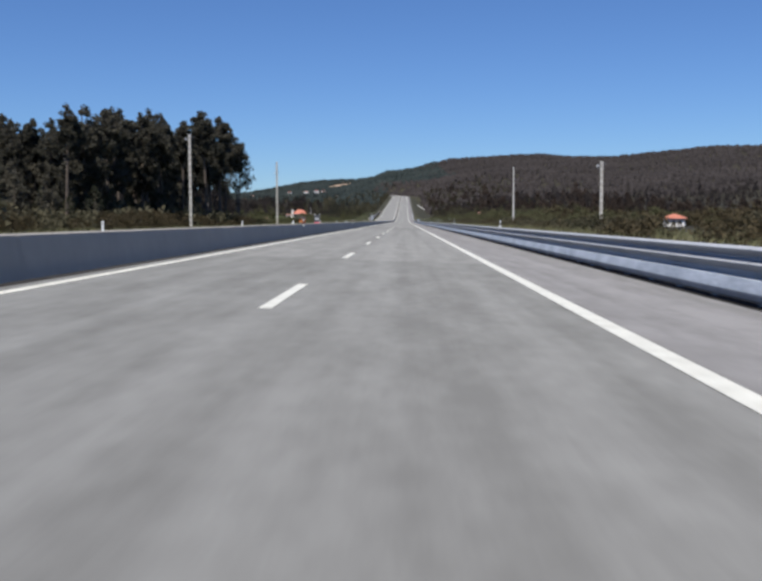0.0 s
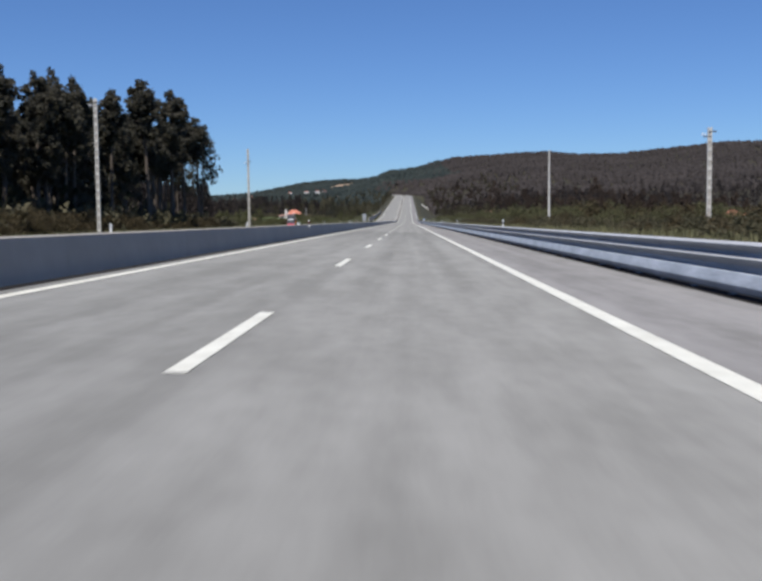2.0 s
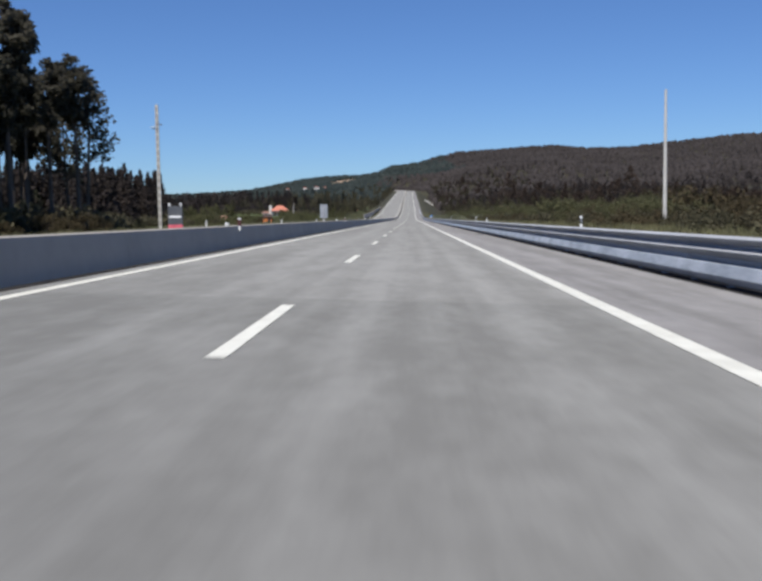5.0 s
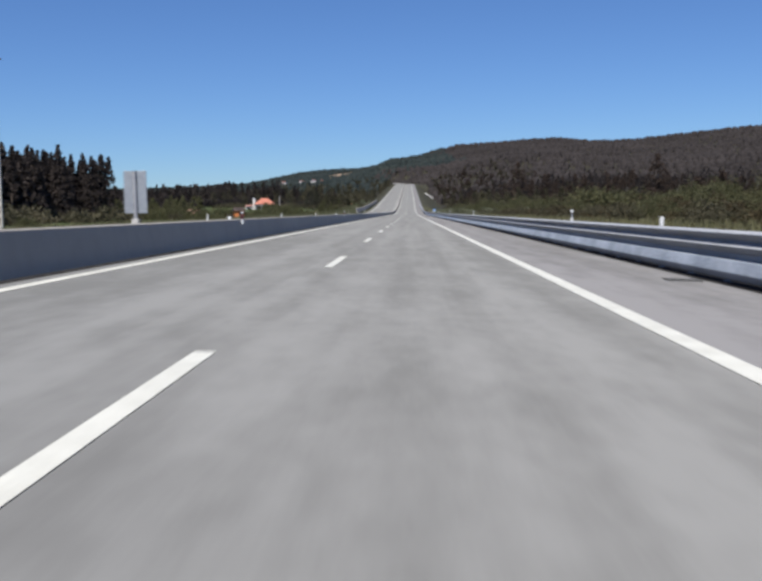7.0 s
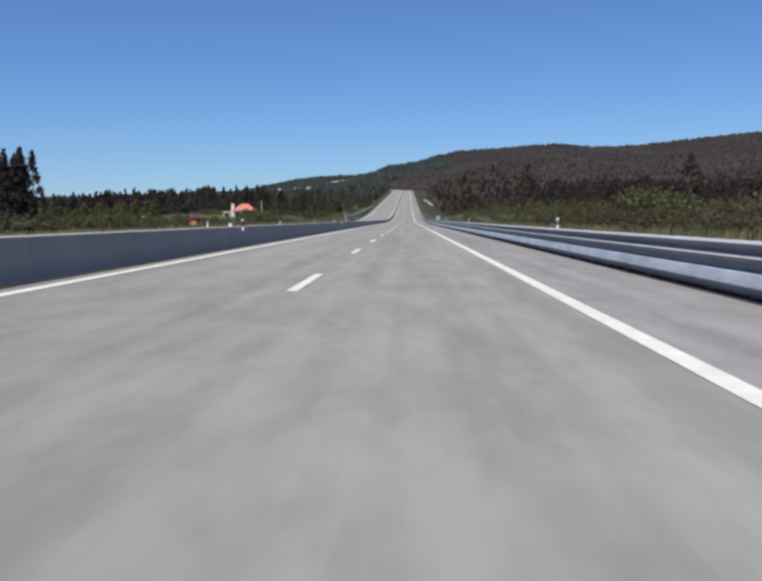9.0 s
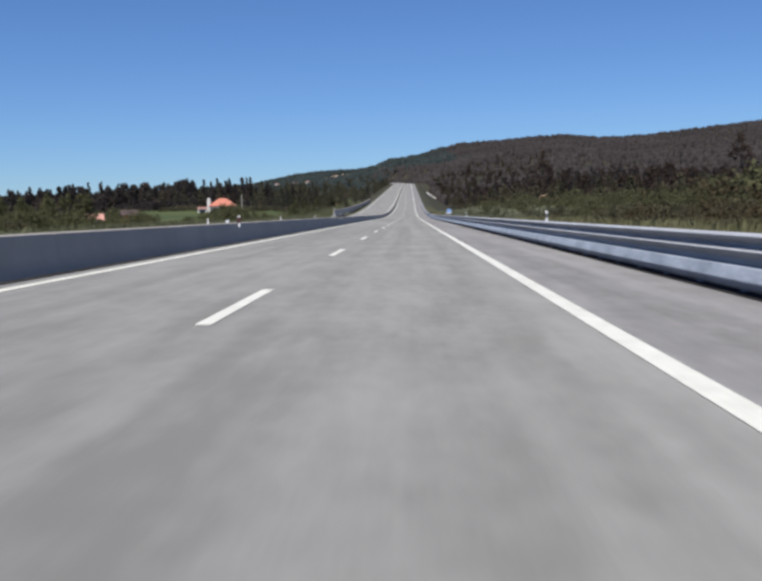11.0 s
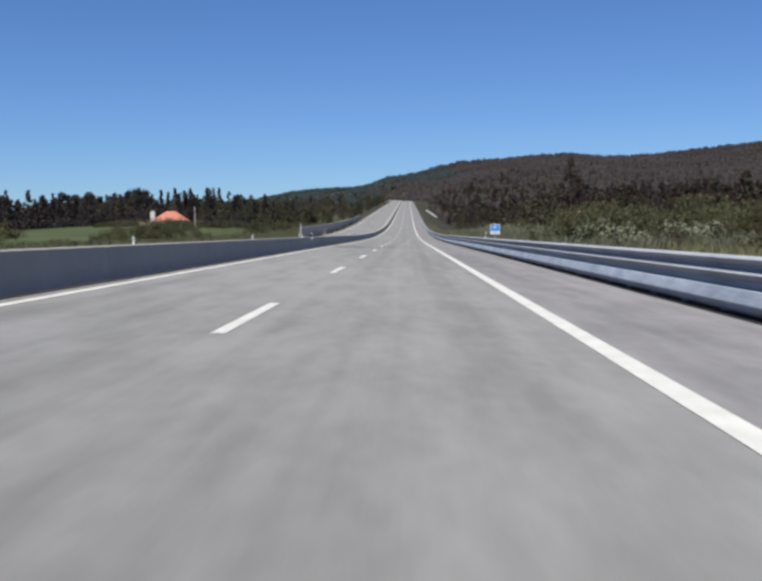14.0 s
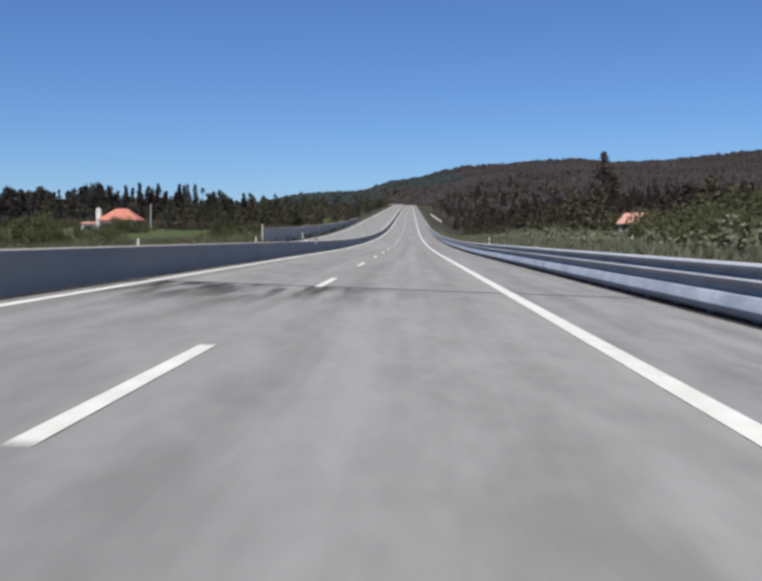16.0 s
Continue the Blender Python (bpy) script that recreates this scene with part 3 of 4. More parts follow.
PARTS = {}
gums = [tree("eucalyptus_tree", "tall dark eucalyptus tree with a bare trunk in the grove", 17, 2.15, b, "gum", LEAF_GUM, 10 + k, 126, 34) for k, b in enumerate((0.42, 0.28, 0.48, 0.20, 0.3, 0.24))]
bare_gums = [gums[0], gums[2]]
pines = [tree("pine_tree", "dark green pine tree among the roadside woods", 12, 2.4, b, "pine", LEAF_PINE, 30 + k, 60, 28) for k, b in enumerate((0.2, 0.3, 0.12))]
firs = [tree("conifer_tree", "dense dark conifer with a pointed top", 12, 2.8, 0.05, "cone", LEAF_FIR, 50 + k, 95, 20) for k in range(4)]
bushes = [bush("bush", "green roadside bush on the slope", 2.2, LEAF_BUSH, 70 + k) for k in range(3)]
rusty = [tree("pine_tree", "reddish brown half-dry pine on the slope", 12, 2.6, b, "pine", LEAF_RUST, 90 + k, 60, 28) for k, b in enumerate((0.15, 0.25))]
edge_pines = [tree("pine_tree", "tall pine with a bare trunk beside the grove", 20, 2.7, 0.46, "pine", LEAF_GUM, 101, 52, 26)]
tufted = [tree("pine_tree", "slender pine with a bare trunk and a small tufted top", 14, 0.7, 0.86, "pine", LEAF_PINE, 99, 12, 22)]
dry = [bush("bush", "brownish dry bush on the slope", 2.2, LEAF_DRY, 80 + k) for k in range(2)]

for p in gums + pines + firs + bushes + dry + rusty + tufted + edge_pines:
    PARTS[p.name] = [(o.name.split(".")[0], o.data) for o in p.children]


def clear(x, y):
    """Sight lines to the houses stay open."""
    a = y < 282 and abs(x / max(y, 1) - 0.284) < 0.032
    c = abs(x + 66) < 9 and abs(y - 583) < 9
    d = 395 < y < 558 and abs(x / (y - 368) - 0.2285) < 0.024
    return not (a or c or d)


def mass(name, label, kind, leaf, spots, seed, size, spread=0.2, bare=0.15, clumps=34, per=12, category="woods", blade=0.0):
    """A wood or thicket: many small plants of one kind, joined. spots: x, y, scale."""
    rng = np.random.default_rng(seed)
    lv, lf, tv, tf, nl, ntv = [], [], [], [], 0, 0
    protos = []
    for _ in range(5):
        cen, rr, datas = [], [], []
        for k in range(clumps):
            if kind == "bush":
                a, d, h = rng.random() * 6.28, rng.random() ** 0.6, 0.15 + 0.75 * rng.random()
                c = np.array([d * math.cos(a), d * math.sin(a), h * (1 - 0.45 * d * d)]) * size
                r = size * (0.16 + 0.12 * rng.random())
            else:
                h = bare + (1 - bare) * rng.random() ** 0.9
                u = (h - bare) / (1 - bare)
                w = (spread * (1 - u) ** 1.05 + 0.012) if kind == "cone" else spread * math.sin(math.pi * min(1, 0.2 + 0.84 * u)) ** 0.7
                a, d = rng.random() * 6.28, w * (0.35 + 0.65 * rng.random() ** 0.5)
                c = np.array([d * math.cos(a), d * math.sin(a), h]) * size
                r = size * (0.05 + 0.04 * rng.random()) * (0.35 + 0.85 * (1 - u) if kind == "cone" else 1.0)
            cen.append(c)
            rr.append(r)
        v, f = leaves(cen, rr, per, size * (blade or (0.085 if kind == "bush" else 0.036)), rng)
        top = size * (0.4 if kind == "bush" else 0.95)
        t = tube_data([(0, 0, -0.2), (0, 0, top * 0.5), (0, 0, top)], [size * 0.014, size * 0.009, size * 0.002], 5)
        protos.append((np.array(v), np.array(f), np.array(t[0]), [list(q) for q in t[1]]))
    for x, y, sc in spots:
        v, f, a, b = protos[int(rng.integers(len(protos)))]
        w = rng.random() * 6.28
        m = np.array([[math.cos(w), -math.sin(w), 0], [math.sin(w), math.cos(w), 0], [0, 0, 1.0]]) * sc
        o = np.array([x, y, float(land_z(x, y)) - 0.1])
        lv.append(v @ m.T + o)
        lf.append(f + nl)
        nl += len(v)
        tv.append(a @ m.T + o)
        tf += [[q + ntv for q in g] for g in b]
        ntv += len(a)
    t = thing(name, label, category, kind="stuff")
    part("stems", mesh("stems", np.concatenate(tv), tf, BARK), t)
    part("foliage", mesh("foliage", np.concatenate(lv), np.concatenate(lf), leaf), t)
    for o in t.children:
        tagged(o, kind="stuff")
    return t


rng = np.random.default_rng(5)


def spots(n, xf, yf, sf):
    out = []
    for _ in range(n):
        y = yf(rng.random())
        x = xf(rng.random(), y)
        if clear(x, y):
            out.append((x, y, sf(rng.random())))
    return out


# tall grove beside the opposite carriageway
for k in range(190):
    y = 92 + 152 * rng.random() ** 0.85
    x = -43 - 40 * rng.random() ** 1.3 - (10 if y < 125 else 0)
    place(gums if y < 195 else bare_gums, x, y, (0.90 + 0.28 * rng.random()) * (0.86 if y < 155 else 1.0), rng, group="eucalyptus grove")
for x, y, sc in ((-42, 199, 1.28), (-42.5, 216, 1.32), (-42, 235, 1.17), (-44, 186, 1.1), (-46, 208, 1.1), (-45, 226, 1.05), (-44, 231, 1.12),
                 (-45, 145, 0.99), (-46, 151, 0.96), (-47, 157, 1.04), (-45, 161, 1.04), (-46, 167, 1.1), (-45, 173, 1.1), (-46, 179, 1.14), (-44, 140, 0.94), (-45, 134, 0.94), (-46, 128, 0.9)):
    place(gums if y < 195 else bare_gums, x, y, 1.12 * sc, rng, group="eucalyptus grove")
for x, y, sc in ((-42.5, 239, 1.0), (-47, 245, 0.85)):
    place(edge_pines, x, y, sc, rng, group="pines at the edge of the grove")
for x, y, sc in spots(50, lambda r, y: -39 - 14 * r - (8 if y < 120 else 0), lambda r: 100 + 140 * r, lambda r: 0.3 + 0.22 * r):
    place(pines, x, y, sc, rng, group="young trees under the grove")
for x, y, sc in spots(55, lambda r, y: -37 - 5 * r, lambda r: 85 + 165 * r, lambda r: 0.7 + 0.7 * r):
    place(dry, x, y, sc, rng, group="bushes before the grove")
mass("young_trees", "dark young trees filling the eucalyptus grove", "pine", LEAF_GUM, spots(230, lambda r, y: -45 - 42 * r, lambda r: 88 + 114 * r, lambda r: 0.55 + 0.55 * r), 38, 12, 0.19, 0.03, 48, 18, blade=0.028)
# conifer grove further on
for x, y, sc in spots(235, lambda r, y: -74 - 56 * r, lambda r: 330 + 68 * r, lambda r: 0.98 + 0.30 * r):
    place(firs, x, y, 1.1 * sc, rng, group="conifer grove")
mass("conifer_grove", "dense dark conifers filling the grove", "cone", LEAF_FIR, spots(110, lambda r, y: -76 - 30 * r, lambda r: 335 + 62 * r, lambda r: 0.85 + 0.35 * r), 48, 12, 0.22, 0.02, 60, 14)
# thickets and woods on the house's side
mass("thicket", "dark thicket of bushes and young trees beyond the barrier", "bush", LEAF_MIX,
     spots(150, lambda r, y: -58 - 70 * r, lambda r: 300 + 95 * r, lambda r: 0.7 + 1.1 * r), 7, 2.3, clumps=24, per=16, category="thicket")
mass("thicket", "olive green bushes at the near edge of the field", "bush", LEAF_BUSH, [q for q in spots(70, lambda r, y: -52 - 38 * r, lambda r: 398 + 48 * r, lambda r: 0.8 + 0.9 * r) if -3 - q[0] > 0.335 * (q[1] - 280) and abs(q[0] / (q[1] - 280) + 0.389) > 0.03], 52, 2.3, clumps=26, per=30, category="thicket", blade=0.055)
mass("woods", "dark conifer woods behind the house", "cone", LEAF_FIR, spots(470, lambda r, y: -74 - 180 * r, lambda r: 636 + 60 * r, lambda r: 0.42 + 0.5 * r * r), 8, 12, 0.2, 0.03, 48, 11)
mass("woods", "scattered dark conifers beside the noise wall", "cone", LEAF_FIR, spots(34, lambda r, y: -34 - 44 * r, lambda r: 622 + 50 * r, lambda r: 0.4 + 0.36 * r), 28, 12, 0.22, 0.03, 60, 12)
mass("woods", "olive and brown young trees beside the noise wall", "pine", LEAF_MIX, spots(210, lambda r, y: -30 - 52 * r, lambda r: 612 + 75 * r, lambda r: 0.2 + 0.3 * r), 29, 12, 0.22, 0.05, 40, 14)
mass("woods", "mixed dark pine woods along the climbing road", "pine", LEAF_MIX, spots(520, lambda r, y: -22 - 80 * r ** 1.4, lambda r: 612 + 700 * r, lambda r: 0.3 + 0.36 * r), 9, 12, 0.2, 0.15, 34, 12)
for x, y, sc in spots(38, lambda r, y: -30 - 40 * r, lambda r: 250 + 400 * r, lambda r: 0.35 + 0.35 * r):
    place(bushes, x, y, sc, rng, group="low bushes beyond the barrier")
mass("hedge", "dark green bushes at the edge of the field", "bush", LEAF_BUSH, spots(8, lambda r, y: -34 - 34 * r, lambda r: 425 + 110 * r, lambda r: 0.3 + 0.3 * r), 17, 2.2, clumps=24, per=16, category="hedge")
mass("undergrowth", "dark undergrowth beneath the eucalyptus trees", "bush", LEAF_MIX, spots(260, lambda r, y: -41 - 26 * r, lambda r: 80 + 165 * r, lambda r: 1.0 + 1.3 * r), 18, 2.2, clumps=24, per=16, category="undergrowth")
mass("thicket", "dark bushes beside the house", "bush", LEAF_BUSH, [q for q in spots(30, lambda r, y: -72 - 24 * r, lambda r: 492 + 50 * r, lambda r: 0.9 + 0.8 * r) if -3 - q[0] > 0.335 * (q[1] - 280)], 19, 2.3, clumps=26, per=18, category="thicket")
mass("undergrowth", "dark undergrowth before the conifer woods", "bush", LEAF_HILL, spots(230, lambda r, y: -38 - 206 * r, lambda r: 614 + 26 * r, lambda r: 0.9 + 1.2 * r), 20, 2.3, clumps=24, per=16, category="undergrowth")
for x, y, sc in ((-75.5, 641, 0.72), (-62.5, 652, 0.71)):
    place(tufted, x, y, sc, rng, group="slender pines")
mass("hedge", "olive bushes and brambles around the house", "bush", LEAF_MIX, spots(120, lambda r, y: -30 - 62 * r, lambda r: 594 + 18 * r, lambda r: 0.5 + 0.6 * r), 44, 2.2, clumps=24, per=18, category="hedge")
mass("woods", "tall dark conifers behind the low house", "cone", LEAF_FIR, spots(100, lambda r, y: -118 - 70 * r, lambda r: 575 + 70 * r, lambda r: 0.65 + 0.4 * r), 49, 12, 0.2, 0.03, 48, 11)
mass("woods", "dark brown-green pines filling the woods behind the house", "pine", LEAF_DEEP, spots(230, lambda r, y: -92 - 160 * r, lambda r: 640 + 50 * r, lambda r: 0.65 + 0.38 * r), 51, 12, 0.24, 0.03, 44, 12)
for x, y, sc in ((-37.5, 472, 1.7), (-40.5, 475, 2.0), (-43.5, 473, 1.9), (-46.5, 477, 1.6), (-35, 478, 1.2), (-52, 430, 1.7), (-55, 434, 1.8), (-49.5, 426, 1.2), (-66, 420, 1.9), (-69.5, 424, 2.1), (-30, 520, 0.9), (-33, 540, 1.1)):
    place(bushes, x, y, sc, rng, group="round olive bushes in the meadow")
# the slope beside the shoulder
for x, y, sc in ((19.5, 427, 2.1), (22.5, 430, 2.3), (18.2, 424, 1.5), (11.6, 390, 1.4), (13.2, 393, 1.6), (14.8, 390, 1.6), (16.5, 394, 1.5), (29.5, 470, 0.9), (27, 417, 2.3), (31, 421, 2.5), (23.5, 424, 1.9), (35, 415, 2.2), (22, 440, 2.0), (26, 452, 2.2), (45, 398, 3.0), (50, 404, 3.2), (41, 392, 2.3), (32, 378, 1.9), (55, 396, 3.1), (30, 356, 1.6),
                 (60, 432, 3.2), (66, 438, 3.4), (31, 479, 2.1), (33, 481, 2.3), (35.5, 484, 2.4), (38, 486, 2.3), (52, 330, 3.2), (48, 318, 2.8), (57, 322, 3.4), (44, 306, 2.4)):
    place(bushes, x, y, sc, rng, group="rounded bushes on the slope")
for x, y, sc in spots(80, lambda r, y: 20 + 22 * r, lambda r: 120 + 440 * r, lambda r: 0.7 + 0.9 * r):
    place(bushes, x, y, sc, rng, group="bushes on the slope")
for x, y, sc in spots(70, lambda r, y: 22 + 24 * r, lambda r: 120 + 330 * r, lambda r: 0.6 + 0.7 * r):
    place(dry, x, y, sc, rng, group="bushes on the slope")
mass("thicket", "high olive green bushes on the slope", "bush", LEAF_BUSH, spots(105, lambda r, y: 34 + 78 * r, lambda r: 290 + 320 * r, lambda r: 1.6 + 1.5 * r), 11, 2.2, clumps=26, per=40, category="thicket", blade=0.05)
mass("thicket", "high brownish dry bushes on the slope", "bush", LEAF_DRY, spots(100, lambda r, y: 38 + 75 * r, lambda r: 170 + 260 * r, lambda r: 1.4 + 1.7 * r), 12, 2.2, clumps=26, per=36, category="thicket", blade=0.052)
mass("woods", "reddish brown half-dry pines on the slope", "pine", LEAF_RUST, spots(230, lambda r, y: 60 + 150 * r, lambda r: 380 + 520 * r, lambda r: 0.5 + 0.5 * r), 13, 12, 0.2, 0.12, 40, 14)
mass("woods", "dull brown-green pines at the foot of the hill", "pine", LEAF_HILL, spots(560, lambda r, y: 34 + 330 * r ** 1.3, lambda r: 620 + 330 * r, lambda r: 0.45 + 0.45 * r), 15, 12, 0.24, 0.06, 32, 10)
mass("woods", "dull olive pines on the slope", "pine", LEAF_MIX, spots(340, lambda r, y: 27 + 90 * r ** 1.5, lambda r: 430 + 880 * r, lambda r: 0.35 + 0.4 * r), 14, 12, 0.2, 0.12, 40, 14)
mass("woods", "dark brown half-dry pines on the slope", "pine", LEAF_RUST, spots(240, lambda r, y: 29 + 90 * r ** 1.3, lambda r: 480 + 800 * r, lambda r: 0.4 + 0.45 * r), 34, 12, 0.2, 0.12, 40, 14)
for x, y, sc in ((96, 530, 1.75), (54, 635, 1.9), (56.5, 637, 1.5), (51.5, 640, 1.3)):
    place(rusty, x, y, sc, rng, group="tall pines on the slope")
for x, y, sc in ((34, 536, 0.8), (50, 543, 0.9), (37.5, 545, 1.25), (40, 547, 1.1), (42.5, 546, 1.3), (45, 548, 1.2), (-57, 545, 1.3), (-60, 548, 1.2), (-54.5, 542, 1.1), (-80, 498, 1.5), (-84, 503, 1.6), (-88, 505, 1.5), (-77, 494, 1.2), (-92, 508, 1.4)):
    place(bushes, x, y, sc, rng, group="bushes before the houses")
own = np.random.default_rng(61)
for x, y, sc in ((-63.5, 572, 1.7), (-60.8, 570, 1.75), (-58.2, 573, 1.4), (-33.6, 375, 1.2), (-35.2, 376.5, 1.25), (-58.5, 418, 1.2), (-61.5, 446, 0.85), (-66, 453, 0.95), (-68.3, 455, 0.75)):
    place(bushes, x, y, sc, own, group="bushes before the houses")
for x, y, sc in ((-45.7, 415.6, 1.2), (-47.6, 417.5, 1.3), (-44.3, 417, 0.8)):
    place(dry, x, y, sc, own, group="dark bushes at the corner of the field")
for x, y, sc in ((-52.5, 572, 0.52), (-49.6, 575, 0.44), (-46.5, 580, 0.5), (-43.4, 584, 0.8), (-45.3, 586.5, 0.7), (-41.7, 586, 0.62)):
    place(pines, x, y, sc, own, group="dark trees beside the house")
mass("young_trees", "green young trees at the edge of the field", "pine", LEAF_BUSH, [(-60.5 - 28 * a - (4 if b > 0.6 else 0), 419 + 24 * b, 0.36 + 0.2 * c) for a, b, c in own.random((34, 3))], 62, 12, 0.26, 0.04, 46, 20, blade=0.03)
mass("young_trees", "light green young trees beside the noise wall", "pine", LEAF_BUSH, [(-29.5 - 9 * a, 546 + 30 * b, 0.24 + 0.18 * c) for a, b, c in own.random((13, 3))], 63, 12, 0.27, 0.04, 46, 20, blade=0.03)


mass("scrub", "brownish scrub and brambles behind the guard rail", "bush", LEAF_DRY, spots(200, lambda r, y: 11 + 15 * r + (6 if y > 64 else 0), lambda r: 36 + 300 * r, lambda r: 0.6 + 0.6 * r), 41, 1.7, clumps=26, per=34, category="scrub", blade=0.05)
mass("scrub", "olive green scrub behind the guard rail", "bush", LEAF_MIX, spots(170, lambda r, y: 16 + 13 * r, lambda r: 60 + 340 * r, lambda r: 0.6 + 0.7 * r), 42, 1.7, clumps=26, per=34, category="scrub", blade=0.05)
mass("reeds", "pale grey-green reed clumps before the bushes", "bush", REED, spots(170, lambda r, y: 13 + 19 * r, lambda r: 386 + 150 * r, lambda r: 0.65 + 0.75 * r), 43, 1.9, clumps=26, per=30, category="reeds", blade=0.055)


mass("scrub", "olive scrub on the slope below the climbing road", "bush", LEAF_MIX, spots(110, lambda r, y: 20 + 24 * r, lambda r: 560 + 190 * r, lambda r: 0.6 + 0.8 * r), 45, 2.2, clumps=24, per=18, category="scrub")


mass("scrub", "dry brown scrub scattered over the open slope", "bush", LEAF_DRY, spots(190, lambda r, y: 34 + 130 * r, lambda r: 10 + 300 * r, lambda r: 0.6 + 0.8 * r), 46, 2.0, clumps=22, per=16, category="scrub")


def tall_grass(name, count, seed, xr, yr, hmin, hmax, label, mat=TALL_GRASS):
    """Clumps of thin bent blades."""
    rng = np.random.default_rng(seed)
    n = count
    x, y = xr[0] + (xr[1] - xr[0]) * rng.random(n), yr[0] + (yr[1] - yr[0]) * rng.random(n)
    z = land_z(x, y) - 0.05
    blades = 6
    v = np.zeros((n, blades, 4, 3))
    for k in range(blades):
        h = hmin + (hmax - hmin) * rng.random(n)
        a = rng.random(n) * 6.28
        dx, dy = 0.25 * rng.normal(0, 1, n), 0.25 * rng.normal(0, 1, n)
        wx, wy = 0.03 * np.cos(a), 0.03 * np.sin(a)
        bx, by = 0.3 * h * rng.normal(0, 1, n) * 0.6, 0.3 * h * rng.normal(0, 1, n) * 0.6
        v[:, k, 0] = np.stack([x + dx - wx, y + dy - wy, z], 1)
        v[:, k, 1] = np.stack([x + dx + wx, y + dy + wy, z], 1)
        v[:, k, 2] = np.stack([x + dx + wx + bx * 0.5, y + dy + wy + by * 0.5, z + h * 0.7], 1)
        v[:, k, 3] = np.stack([x + dx + bx, y + dy + by, z + h], 1)
    q = np.arange(n * blades)[:, None] * 4 + np.arange(4)[None]
    return tagged(new(name, mesh(name, v.reshape(-1, 3), q, mat)), label, "grass", kind="stuff")


tall_grass("verge_grass", 9000, 21, (7.0, 24), (30, 560), 0.35, 0.9, "tall dry grass behind the guard rail")
tall_grass("reed_grass", 6000, 22, (9, 26), (380, 540), 0.5, 1.3, "high pale green grass before the bushes", REED)
tall_grass("reed_grass", 5500, 24, (-32, -18.5), (330, 640), 0.6, 1.3, "high olive grass along the opposite carriageway", MEADOW)
tall_grass("meadow_grass", 7000, 23, (-42, -19), (60, 620), 0.3, 0.8, "tall grass beyond the opposite carriageway")

# ------------------------------------------------------------------ far woods on the hills
FAR_HOUSES = [(-338, 1985, 10), (-322, 1970, -15), (-304, 1992, 30), (-246, 1990, 0), (-207, 1960, -10), (-190, 2002, 20), (-172, 1972, 5)]
CUT = (-176, 2530)


def open_land(x, y):
    ok = (np.abs(x - CUT[0]) / 34) ** 2 + ((y - CUT[1]) / 150) ** 2 > 1
    for hx, hy, _ in FAR_HOUSES:
        ok &= (np.abs(x - hx) > 10) | (y > hy + 12) | (y < hy - 55)
    return ok


# bare earth cut on the far slope
rng = np.random.default_rng(77)
v, f = [], []
for k in range(25):
    w = 2 * math.pi * k / 25
    for r in (0.0, 0.5, 1.0):
        j = 1 + 0.2 * rng.normal() * r
        x, y = CUT[0] + 27 * r * j * math.cos(w), CUT[1] + 105 * r * j * math.sin(w)
        v.append((x, y, float(land_z(x, y)) + 2.0))
    a, b = 3 * k, 3 * ((k + 1) % 25)
    f += [(a, a + 1, b + 1), (a + 1, a + 2, b + 2, b + 1)]
tagged(new("earth_cut", mesh("earth_cut", v, f, EARTH)), "orange bare earth cut on the far wooded slope", "earth cut", kind="structure")

def far_woods(name, count, seed, leaf, xr, yr, hmin, hmax, label, keep=None):
    rng = np.random.default_rng(seed)
    x, y = xr[0] + (xr[1] - xr[0]) * rng.random(count), yr[0] + (yr[1] - yr[0]) * rng.random(count)
    ok = (np.abs(x - road_x(y) + 5.0) > 20) | (y > 1480)
    if keep is not None:
        ok &= keep(x, y)
    x, y = x[ok], y[ok]
    n = len(x)
    z = land_z(x, y) - 0.5
    h = hmin + (hmax - hmin) * rng.random(n)
    w = h * (0.36 + 0.2 * rng.random(n))
    ring = 5
    v = np.zeros((n, 2 * ring + 1, 3))
    for k in range(ring):
        a = 2 * np.pi * k / ring
        for lay, (wr, zz) in enumerate(((1.0, 0.25), (0.85, 0.62))):
            j = 0.7 + 0.6 * rng.random(n)
            v[:, lay * ring + k, 0] = x + w * wr * j * np.cos(a + lay * 0.6)
            v[:, lay * ring + k, 1] = y + w * wr * j * np.sin(a + lay * 0.6)
            v[:, lay * ring + k, 2] = z + h * (zz + 0.12 * (rng.random(n) - 0.5)) - (0.25 * h if lay == 0 else 0)
    v[:, -1] = np.stack([x + w * 0.3 * rng.normal(0, 1, n), y, z + h], 1)
    f = []
    for k in range(ring):
        b = (k + 1) % ring
        f += [(k, b, ring + b), (k, ring + b, ring + k), (ring + k, ring + b, 2 * ring)]
    f = np.array(f)
    faces = (f[None] + (np.arange(n) * (2 * ring + 1))[:, None, None]).reshape(-1, 3)
    me = mesh(name, v.reshape(-1, 3), faces, leaf)
    me.polygons.foreach_set("use_smooth", np.ones(len(me.polygons), bool))
    return tagged(new(name, me), label, "woods", kind="stuff")


